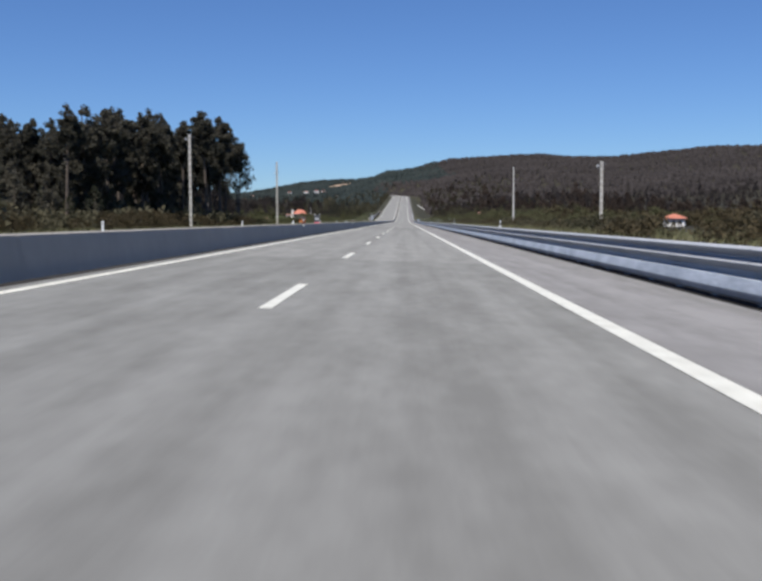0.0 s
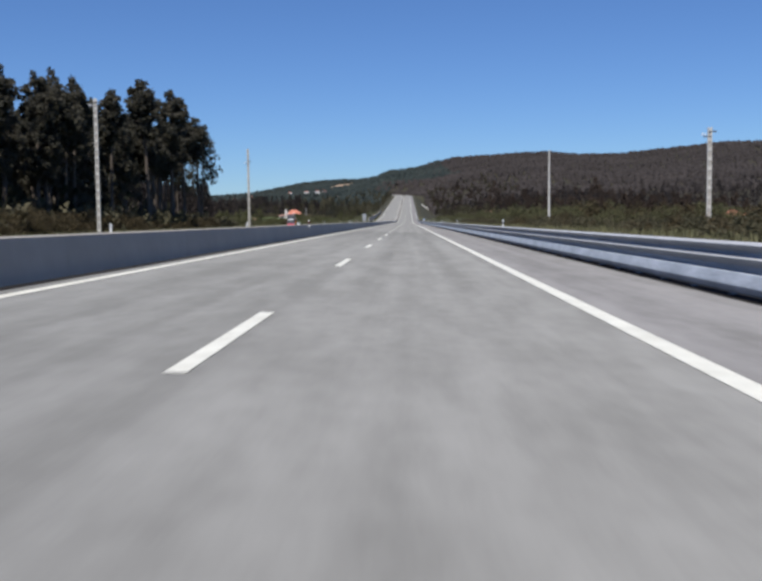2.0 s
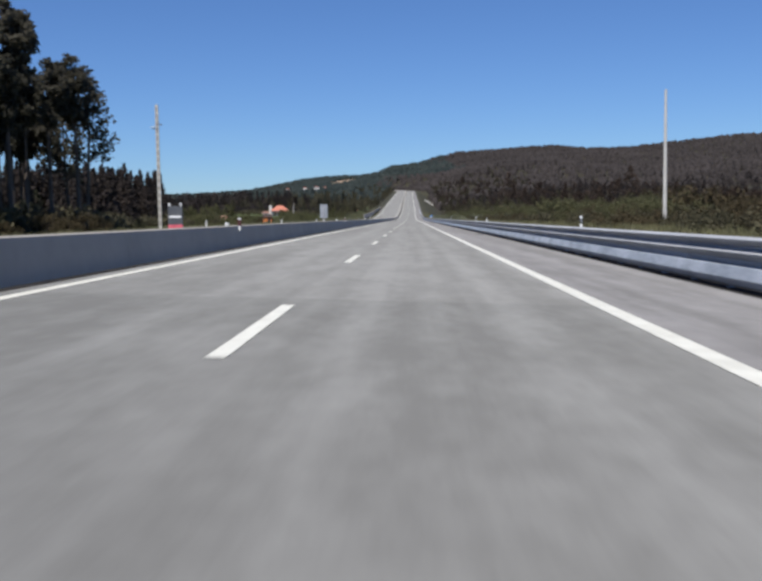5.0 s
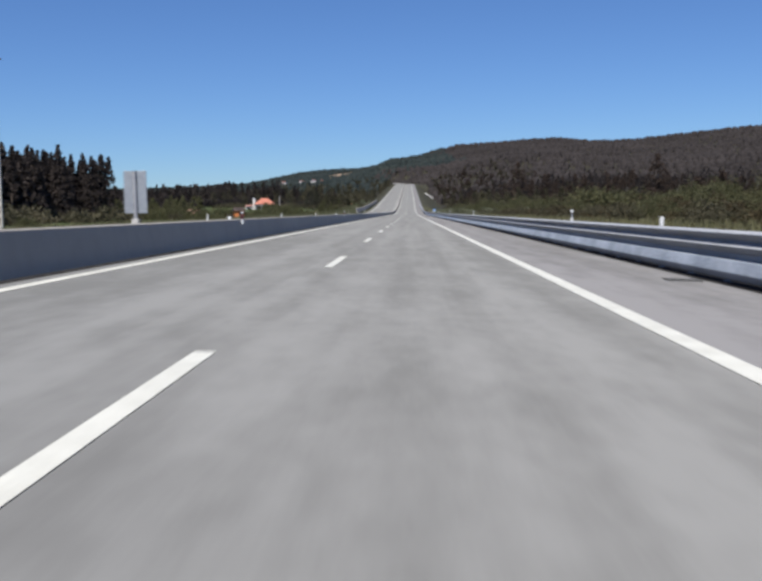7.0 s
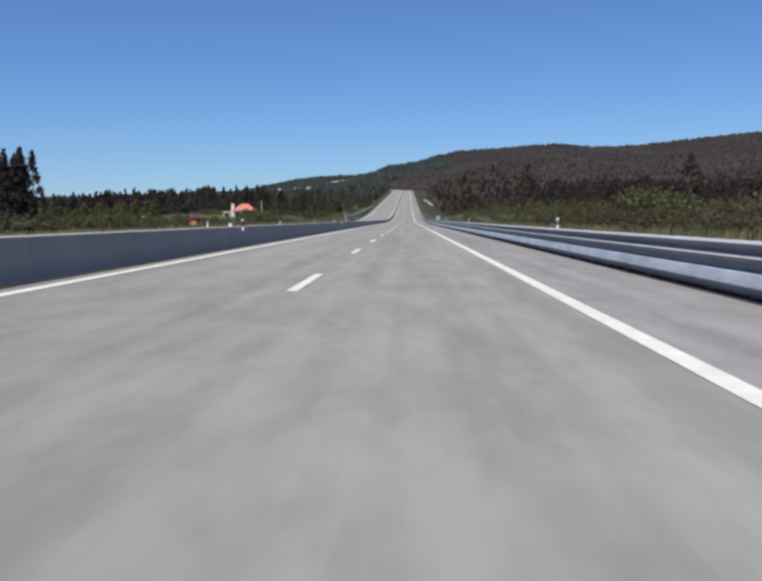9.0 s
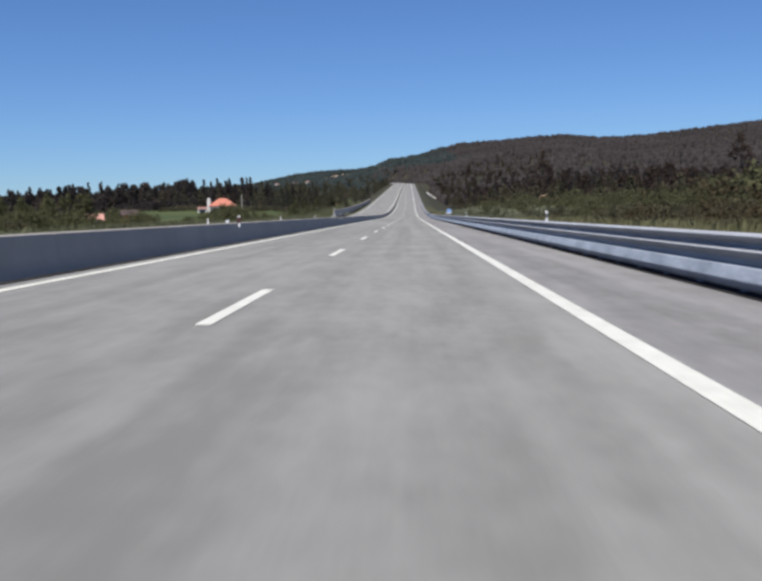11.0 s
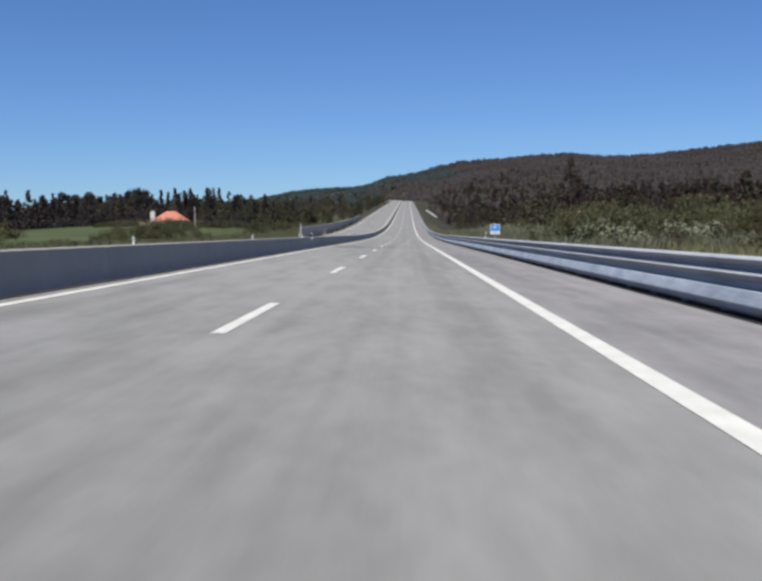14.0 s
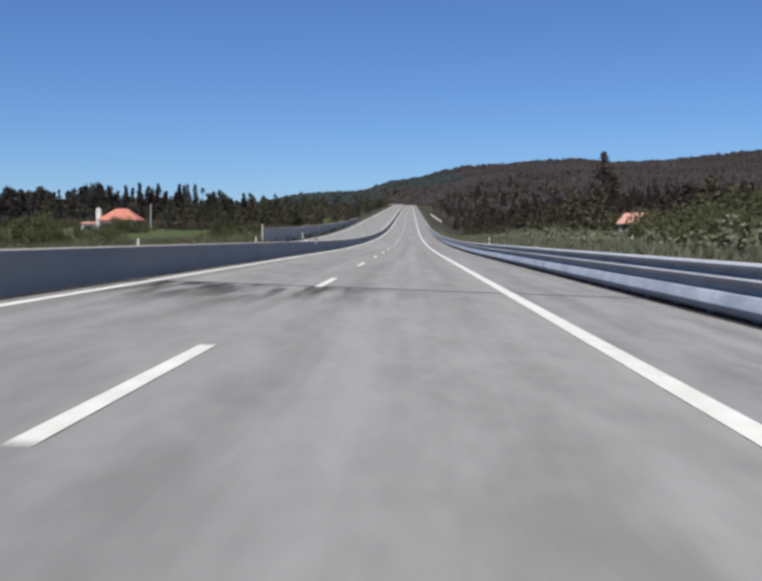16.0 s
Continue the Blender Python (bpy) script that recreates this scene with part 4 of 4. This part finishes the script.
far_woods("hill_woods", 28000, 3, LEAF_HILL, (22, 1500), (900, 2900), 4, 8.5, "dark brown-green woods covering the hill")
far_woods("distant_woods", 16000, 4, LEAF_FAR, (-1200, -25), (760, 3200), 5, 10, "dark green woods on the distant slope", open_land)
far_woods("crest_woods", 1500, 7, LEAF_HILL, (-70, 110), (1290, 1500), 3, 7, "dark woods beside the road at the crest", lambda x, y: (x - road_x(y) > 15) | (x - road_x(y) < -27))
far_woods("ridge_woods", 5000, 6, LEAF_FAR, (-300, 80), (1450, 2900), 6, 11, "dark woods behind the crest of the road", open_land)

# ------------------------------------------------------------------ utility poles
def pole(height, at, steel, label, arm=None):
    t = thing("utility_pole", label, "utility pole", at, "power line poles")
    if steel:
        datas = []
        for sx in (-1, 1):
            datas.append(box_data(0.07, 0.20, height, 0.16 * sx, 0, -0.4, 0.008))
        for k in range(int(height / 0.9)):
            datas.append(box_data(0.30, 0.12, 0.32, 0, 0, 0.4 + 0.9 * k, 0.008))
        part("shaft", mesh("shaft", *join_data(*datas), PALE_CONCRETE), t)
        # darker concrete stands in for the shade between the rungs
        part("web", box("web", 0.25, 0.06, height - 0.15, CONCRETE, 0, 0.03, -0.4, 0.004), t, "recessed web with the recess shade put into its darker concrete")
    else:
        part("shaft", mesh("shaft", *tube_data([(0, 0, -0.4), (0, 0, height / 2), (0, 0, height - 0.4)], [0.2, 0.16, 0.11], 10), PALE_CONCRETE), t)
    if not arm:
        return t
    part("crossarm", box("crossarm", 0.8, 0.12, 0.12, DARK_GREY, -0.2, 0, arm), t)
    part("crossarm", box("crossarm", 0.8, 0.12, 0.12, DARK_GREY, 0.25, 0, arm + 0.45), t)
    for x in (-0.7, -0.45, 0.14):
        part("insulator", mesh("insulator", *tube_data([(x, 0, arm + 0.12), (x, 0, arm + 0.2), (x, 0, arm + 0.38)], [0.03, 0.06, 0.04], 8), WHITE), t)
    return t


def on_land(x, y, dz=0.0):
    return (x, y, float(land_z(x, y)) + dz)


def on_land_pose(x, y, dz, rz):
    return pose(*on_land(x, y, dz), rz=rz)


pole(15.5, on_land(-34.55, 152), True, "tall pale concrete ladder-type utility pole before the grove", 14.2)
pole(16.4, on_land(-32.2, 236.5), True, "tall pale concrete ladder-type utility pole beside the motorway", 13.0)
pole(13.3, on_land(23.6, 207), False, "slender pale grey utility pole behind the guard rail")
pole(10.2, on_land(28.2, 138), True, "pale concrete utility pole with a crossarm behind the guard rail", 8.9)

# ------------------------------------------------------------------ houses
def house(at, wx, wy, wall, roof_h, label, chimney=True, ridge=None, plaster=PLASTER):
    t = thing("house", label, "house", at)
    part("wall", box("wall", wx, wy, wall + 0.6, plaster, 0, 0, -0.6, 0.02), t)
    e = 0.6
    a, b = wx / 2 + e, wy / 2 + e
    r = max(0.0, (max(wx, wy) - min(wx, wy)) / 2)
    rx, ry = (r, 0.05) if wx >= wy else (0.05, r)
    if ridge:
        rx, ry = ridge, 0.05
    v = [(-a, -b, wall), (a, -b, wall), (a, b, wall), (-a, b, wall), (-a, -b, wall + 0.18), (a, -b, wall + 0.18), (a, b, wall + 0.18), (-a, b, wall + 0.18),
         (-rx, -ry, wall + roof_h), (rx, -ry, wall + roof_h), (rx, ry, wall + roof_h), (-rx, ry, wall + roof_h)]
    f = [(3, 2, 1, 0), (0, 1, 5, 4), (1, 2, 6, 5), (2, 3, 7, 6), (3, 0, 4, 7), (4, 5, 9, 8), (5, 6, 10, 9), (6, 7, 11, 10), (7, 4, 8, 11), (8, 9, 10, 11)]
    part("roof", mesh("roof", v, f, ROOF), t, "orange clay tile hipped roof")
    for k in (-0.3, 0.0, 0.3):
        w = part("window", box("window", 1.1, 0.06, 1.2, DARK, 0, 0, 0, 0.01), t, at=(k * wx, -wy / 2 - 0.035, wall * 0.35))
        part("frame", box("frame", 1.3, 0.05, 0.1, WHITE, 0, -0.02, 1.2), w)
    for k in (-0.25, 0.25):
        part("window", box("window", 0.06, 1.1, 1.2, DARK, 0, 0, 0, 0.01), t, at=(wx / 2 + 0.035, k * wy, wall * 0.35))
    if chimney:
        part("chimney", mesh("chimney", *join_data(box_data(0.9, 0.9, 2.6, 0, 0, 0, 0.02), box_data(1.1, 1.1, 0.2, 0, 0, 2.6, 0.02)), PLASTER), t, at=(-wx * 0.42, -1, wall * 0.8))
    return t


# walls take the greyed plaster in place of porch shade
t = house(pose(-65.5, 583, 2.4, rz=4), 7.6, 8, 2.7, 2.75, "plastered house, its walls coloured grey for porch shade, with an orange hipped roof and a tall chimney", False, 1.3, SHADE_PLASTER)
part("chimney", mesh("chimney", *join_data(box_data(1.1, 1.1, 5.2, 0, 0, 0, 0.02), box_data(1.3, 1.3, 0.2, 0, 0, 5.2, 0.02), box_data(0.8, 0.8, 0.4, 0, 0, 5.4, 0.02)), PLASTER), t, at=(-4.5, -2.5, -0.3))
porch = part("porch", mesh("porch", *join_data(*[box_data(0.3, 0.3, 2.5, x, -6.2, -0.4, 0.01) for x in (-3.4, -1.1, 1.2, 3.5)], box_data(8.0, 2.6, 0.15, 0, -5.2, 2.1, 0.01)), SHADE_PLASTER), t, "shady porch on grey pillars")
t = thing("annex", "small white annex with a pinkish roof beside the house", "shed", pose(-72.2, 581, 2.3, rz=4) @ Matrix.Diagonal((0.7, 0.8, 0.85, 1.0)))
part("wall", box("wall", 4.3, 0.3, 2.6, SHADE_PLASTER, 0, 1.5, -0.3, 0.01), t)
part("lintel", box("lintel", 4.3, 0.4, 0.5, SHADE_PLASTER, 0, -1.6, 1.9, 0.01), t)
for x in (-1.9, 1.9):
    part("pillar", box("pillar", 0.5, 0.4, 2.2, PLASTER, x, -1.6, -0.3, 0.01), t)
part("roof", mesh("roof", [(-2.5, -2, 2.4), (2.5, -2, 2.4), (2.5, 2, 2.9), (-2.5, 2, 2.9), (-2.5, -2, 2.55), (2.5, -2, 2.55), (2.5, 2, 3.05), (-2.5, 2, 3.05)],
     [(3, 2, 1, 0), (4, 5, 6, 7), (0, 1, 5, 4), (1, 2, 6, 5), (2, 3, 7, 6), (3, 0, 4, 7)], PINK_ROOF), t)
t = thing("utility_pole", "slender pale grey pole beside the house", "utility pole", on_land(-58.6, 582, 0.0))
part("shaft", mesh("shaft", *tube_data([(0, 0, -0.3), (0, 0, 3), (0, 0, 6.2)], [0.11, 0.10, 0.08], 8), WALL_GREY), t)
house(pose(80, 282, -1.3, rz=-20), 6.2, 5.4, 2.6, 1.5, "small white house with an orange roof among the bushes", False)


def gable_house(at, wx, wy, wall, roof_h, label):
    """A long low house: pitched tile roof on two gable walls."""
    t = thing("house", label, "house", at)
    a, b = wx / 2, wy / 2
    v = []
    for x in (-a, a):
        v += [(x, -b, -1), (x, b, -1), (x, b, wall), (x, 0, wall + roof_h - 0.1), (x, -b, wall)]
    part("wall", mesh("wall", v, [(4, 3, 2, 1, 0), (5, 6, 7, 8, 9), (0, 5, 9, 4), (1, 2, 7, 6), (0, 1, 6, 5)], PLASTER), t)
    for sgn, name in ((-1, "roof"), (1, "roof")):
        e, o = b + 0.5, a + 0.25
        zl = wall - 0.5 * roof_h / b
        v = [(-o, sgn * e, zl), (o, sgn * e, zl), (o, 0, wall + roof_h), (-o, 0, wall + roof_h)]
        v += [(x, y, z + 0.16) for x, y, z in v]
        part(name, mesh(name, v, [(3, 2, 1, 0), (4, 5, 6, 7), (0, 1, 5, 4), (1, 2, 6, 5), (2, 3, 7, 6), (3, 0, 4, 7)], PINK_ROOF), t, "faded pinkish tile roof")
    for k in (-0.3, 0.05, 0.32):
        part("window", box("window", 1.0, 0.06, 1.1, DARK, 0, 0, 0, 0.01), t, at=(k * wx, -b - 0.035, wall * 0.35))
    return t


gable_house(pose(44.6, 556, 1.7, rz=-48), 6.2, 4.4, 2.4, 1.7, "small house with a faded pinkish tile roof behind tall grass")

gable_house(on_land_pose(-70.6, 462, -0.2, 20), 4.8, 4.0, 1.7, 1.1, "low house with a pinkish tile roof half hidden by bushes")
for x, y, rz in FAR_HOUSES:
    house(pose(*on_land(x, y, 4.0), rz=rz), 9, 7, 5.5, 1.2, "distant white house with an orange roof on the slope", False)
house(pose(-33, 668, float(road_z(668)) - 4.5, rz=20), 8, 6, 3.0, 1.6, "pale house with a brownish roof beside the climbing road", False)


# noise wall beside the opposite carriageway
def wall_panel_data(x, y0, y1, h):
    v = []
    for y in (y0, y1):
        b = float(road_z(y)) + 0.05
        v += [(x - 0.07, y, b - 0.5), (x + 0.07, y, b - 0.5), (x + 0.07, y, b + h), (x - 0.07, y, b + h)]
    return v, [(0, 1, 2, 3), (7, 6, 5, 4), (1, 5, 6, 2), (4, 0, 3, 7), (3, 2, 6, 7), (0, 4, 5, 1)]


t = thing("noise_wall", "low grey concrete panel wall beside the opposite carriageway", "wall")
for k in range(52):
    v, f = wall_panel_data(-19.0, 493 + 4 * k, 493 + 4 * k + 3.9, 1.95 - 0.95 * float(smooth(18, 52, k)))
    part("wall_panel", mesh("wall_panel", v, f, NOISE_WALL), t)
part("end_post", box("end_post", 0.12, 0.12, 2.9, PALE_CONCRETE, 0, 0, -0.4, 0.01), t, "slim pale post at the end of the wall", at=(-19.0, 492.8, float(road_z(492.8))))
WALL_POST = box("wall_post", 0.22, 0.16, 2.36, NOISE_WALL, 0, 0, -0.4, 0.01)
for k in range(53):
    y = 493 + 4 * k - 0.05
    part("wall_post", WALL_POST, t, at=Matrix.LocRotScale((-19.0, y, float(road_z(y)) + 0.05), None, (1, 1, 1 - 0.48 * float(smooth(18, 52, k)))))

# concrete drainage chutes down the embankments of the climbing road
def chute(y, x0, x1, width, label):
    """A shallow concrete channel with raised sides, laid down the slope from x0 to x1."""
    t = thing("drainage_chute", label, "drainage chute", (0, y, 0), "drainage chutes")
    xs = np.linspace(x0, x1, 12)
    zs = land_z(xs, np.full(12, y))
    for name, y0, y1, h in (("channel_floor", -width / 2, width / 2, 0.25), ("channel_side", -width / 2 - 0.5, -width / 2, 0.9), ("channel_side", width / 2, width / 2 + 0.5, 0.9)):
        v, f = [], []
        for k, (x, z) in enumerate(zip(xs, zs)):
            z = float(z)
            v += [(x, y0, z - 0.6), (x, y1, z - 0.6), (x, y1, z + h), (x, y0, z + h)]
            if k:
                o = 4 * k - 4
                f += [(o + a, o + (a + 1) % 4, o + 4 + (a + 1) % 4, o + 4 + a) for a in range(4)]
        f += [(3, 2, 1, 0), tuple(range(len(v) - 4, len(v)))]
        part(name, mesh(name, v, f, PLASTER), t)
    return t


chute(1000, 13.6, 24.5, 2.4, "pale concrete drainage chute running down the embankment")

# small orange hut in the field
t = thing("hut", "small orange hut with a dark brown roof in the field", "hut", on_land_pose(-44.2, 403, 0.3, 24) @ Matrix.Scale(1.45, 4))
part("wall", box("wall", 1.5, 1.4, 1.5, PLASTIC_ORANGE, 0, 0, -0.2, 0.02), t)
part("roof", mesh("roof", [(-0.95, -0.9, 1.25), (0.95, -0.9, 1.25), (0.95, 0.9, 1.25), (-0.95, 0.9, 1.25), (-0.95, 0, 1.85), (0.95, 0, 1.85)],
     [(0, 1, 5, 4), (2, 3, 4, 5), (1, 2, 5), (3, 0, 4), (3, 2, 1, 0)], DIRT), t, "dark brown roof")
part("door", box("door", 0.6, 0.05, 1.1, DARK, 0.2, -0.72, 0, 0.01), t)

# ------------------------------------------------------------------ delineators and signs
def delineator(at, label):
    t = thing("delineator_post", label, "delineator post", at, "delineator posts")
    part("post", box("post", 0.08, 0.045, 1.25, WHITE, 0, 0, -0.3, 0.014), t)
    for z in (0.36, 0.70):
        part("band", box("band", 0.086, 0.051, 0.17, BLACK, 0, 0, z, 0.012), t, "black band")
    part("reflector", box("reflector", 0.05, 0.057, 0.07, SIGN_BACK, 0, 0, 0.75, 0.006), t, "reflector")
    return t


def marker_post(at, width, height, label):
    t = thing("marker_post", label, "marker post", at, "marker posts")
    part("post", box("post", width, 0.05, height, WHITE, 0, 0, 0, 0.02), t)
    part("reflector", box("reflector", width * 0.5, 0.056, 0.12, SIGN_BACK, 0, 0, height - 0.2, 0.006), t)
    return t


for k in range(9):
    y = 53.6 + 47.27 * k
    delineator((5.10, y, float(road_z(y)) + 0.06), "white plastic delineator post with black bands behind the guard rail")
    yl = 53.7 + 46.99 * k
    t = thing("barrier_reflector", "dark red and white reflector post on the concrete barrier", "reflector post", (-5.64, yl, float(road_z(yl)) + 0.70), "barrier reflectors")
    part("foot", box("foot", 0.07, 0.07, 0.14, WHITE, 0, 0, 0, 0.012), t)
    part("body", box("body", 0.10, 0.05, 0.20, DARK_RED, 0, 0, 0.15, 0.012), t, "dark red reflector body")
    part("cap", box("cap", 0.07, 0.05, 0.06, WHITE, 0, 0, 0.34, 0.012), t)
    marker_post((-6.5, yl + 2.3, float(road_z(yl)) + 0.1), 0.11, 0.85, "short white marker post behind the concrete barrier")
    yo = 10.1 + 47.1 * (k + 1)
    marker_post((-17.9, yo, float(road_z(yo)) - 0.1), 0.12, 1.12, "slim white marker post beyond the opposite carriageway")
for yo in (481.1, 528.2):
    marker_post((-17.9, yo, float(road_z(yo)) - 0.1), 0.12, 1.12, "slim white marker post beyond the opposite carriageway")

# distance post behind the guard rail
t = thing("distance_post", "small white distance post with a dark green foot", "distance post", (5.10, 184.5, -0.25))
part("foot", box("foot", 0.09, 0.06, 0.90, GREEN, 0, 0, 0, 0.012), t, "dark green foot")
part("plate", box("plate", 0.075, 0.04, 0.20, WHITE, 0, -0.01, 0.90, 0.012), t)

# panel seen from behind in the median
t = thing("road_sign", "small grey road sign panel seen from behind on one post", "road sign", (-6.56, 186, 0.2))
part("post", mesh("post", *tube_data([(0, 0.05, 0), (0, 0.05, 0.8), (0, 0.05, 1.85)], [0.04, 0.04, 0.04], 10), ZINC), t)
part("foot", box("foot", 0.16, 0.16, 0.75, PALE_CONCRETE, 0, 0.05, 0, 0.02), t, "pale concrete foot")
part("panel", box("panel", 0.53, 0.03, 0.98, SIGN_BACK, 0, 0.10, 0.88, 0.01), t)
part("rib", box("rib", 0.09, 0.04, 0.98, DARK_GREY, 0, 0.06, 0.88, 0.008), t)

# dark board with a red foot beyond the barrier
t = thing("roadside_board", "dark grey roadside board with white bars and a red foot", "sign board", (-17.4, 186, 0.0))
part("foot", box("foot", 1.05, 0.2, 0.55, RED, 0, 0, 0.2, 0.02), t, "red foot")
part("board", box("board", 1.05, 0.16, 1.35, DARK_GREY, 0, 0, 0.75, 0.02), t)
for x in (-0.42, 0.42):
    part("bracket", box("bracket", 0.12, 0.12, 0.22, WHITE, x, 0, 2.1, 0.01), t)
part("writing_bar", box("writing_bar", 0.85, 0.03, 0.16, WHITE, 0, -0.09, 1.25, 0.005), t)

# blue and white sign behind the guard rail
t = thing("road_sign", "white road sign with a blue upper field behind the guard rail", "road sign", (5.50, 382.4, -0.35))
part("post", mesh("post", *tube_data([(0, 0.06, 0), (0, 0.06, 1), (0, 0.06, 1.9)], [0.035, 0.035, 0.035], 10), ZINC), t)
part("panel", box("panel", 0.58, 0.03, 0.60, SIGN_WHITE, 0, 0, 1.22, 0.012), t)
part("blue_field", box("blue_field", 0.53, 0.012, 0.35, BLUE, 0, -0.018, 1.445, 0.004), t, "blue field")
for x, z, w, h in ((-0.02, 1.62, 0.22, 0.07), (0.0, 1.365, 0.34, 0.03), (0.0, 1.29, 0.26, 0.03)):
    part("writing_bar", box("writing_bar", w, 0.006, h, SIGN_WHITE if z > 1.5 else SIGN_BACK, x, -0.028 if z > 1.5 else -0.018, z, 0.002), t)

for p in gums + pines + firs + bushes + dry + rusty + tufted + edge_pines:
    for o in (p, *p.children_recursive):
        bpy.data.objects.remove(o)
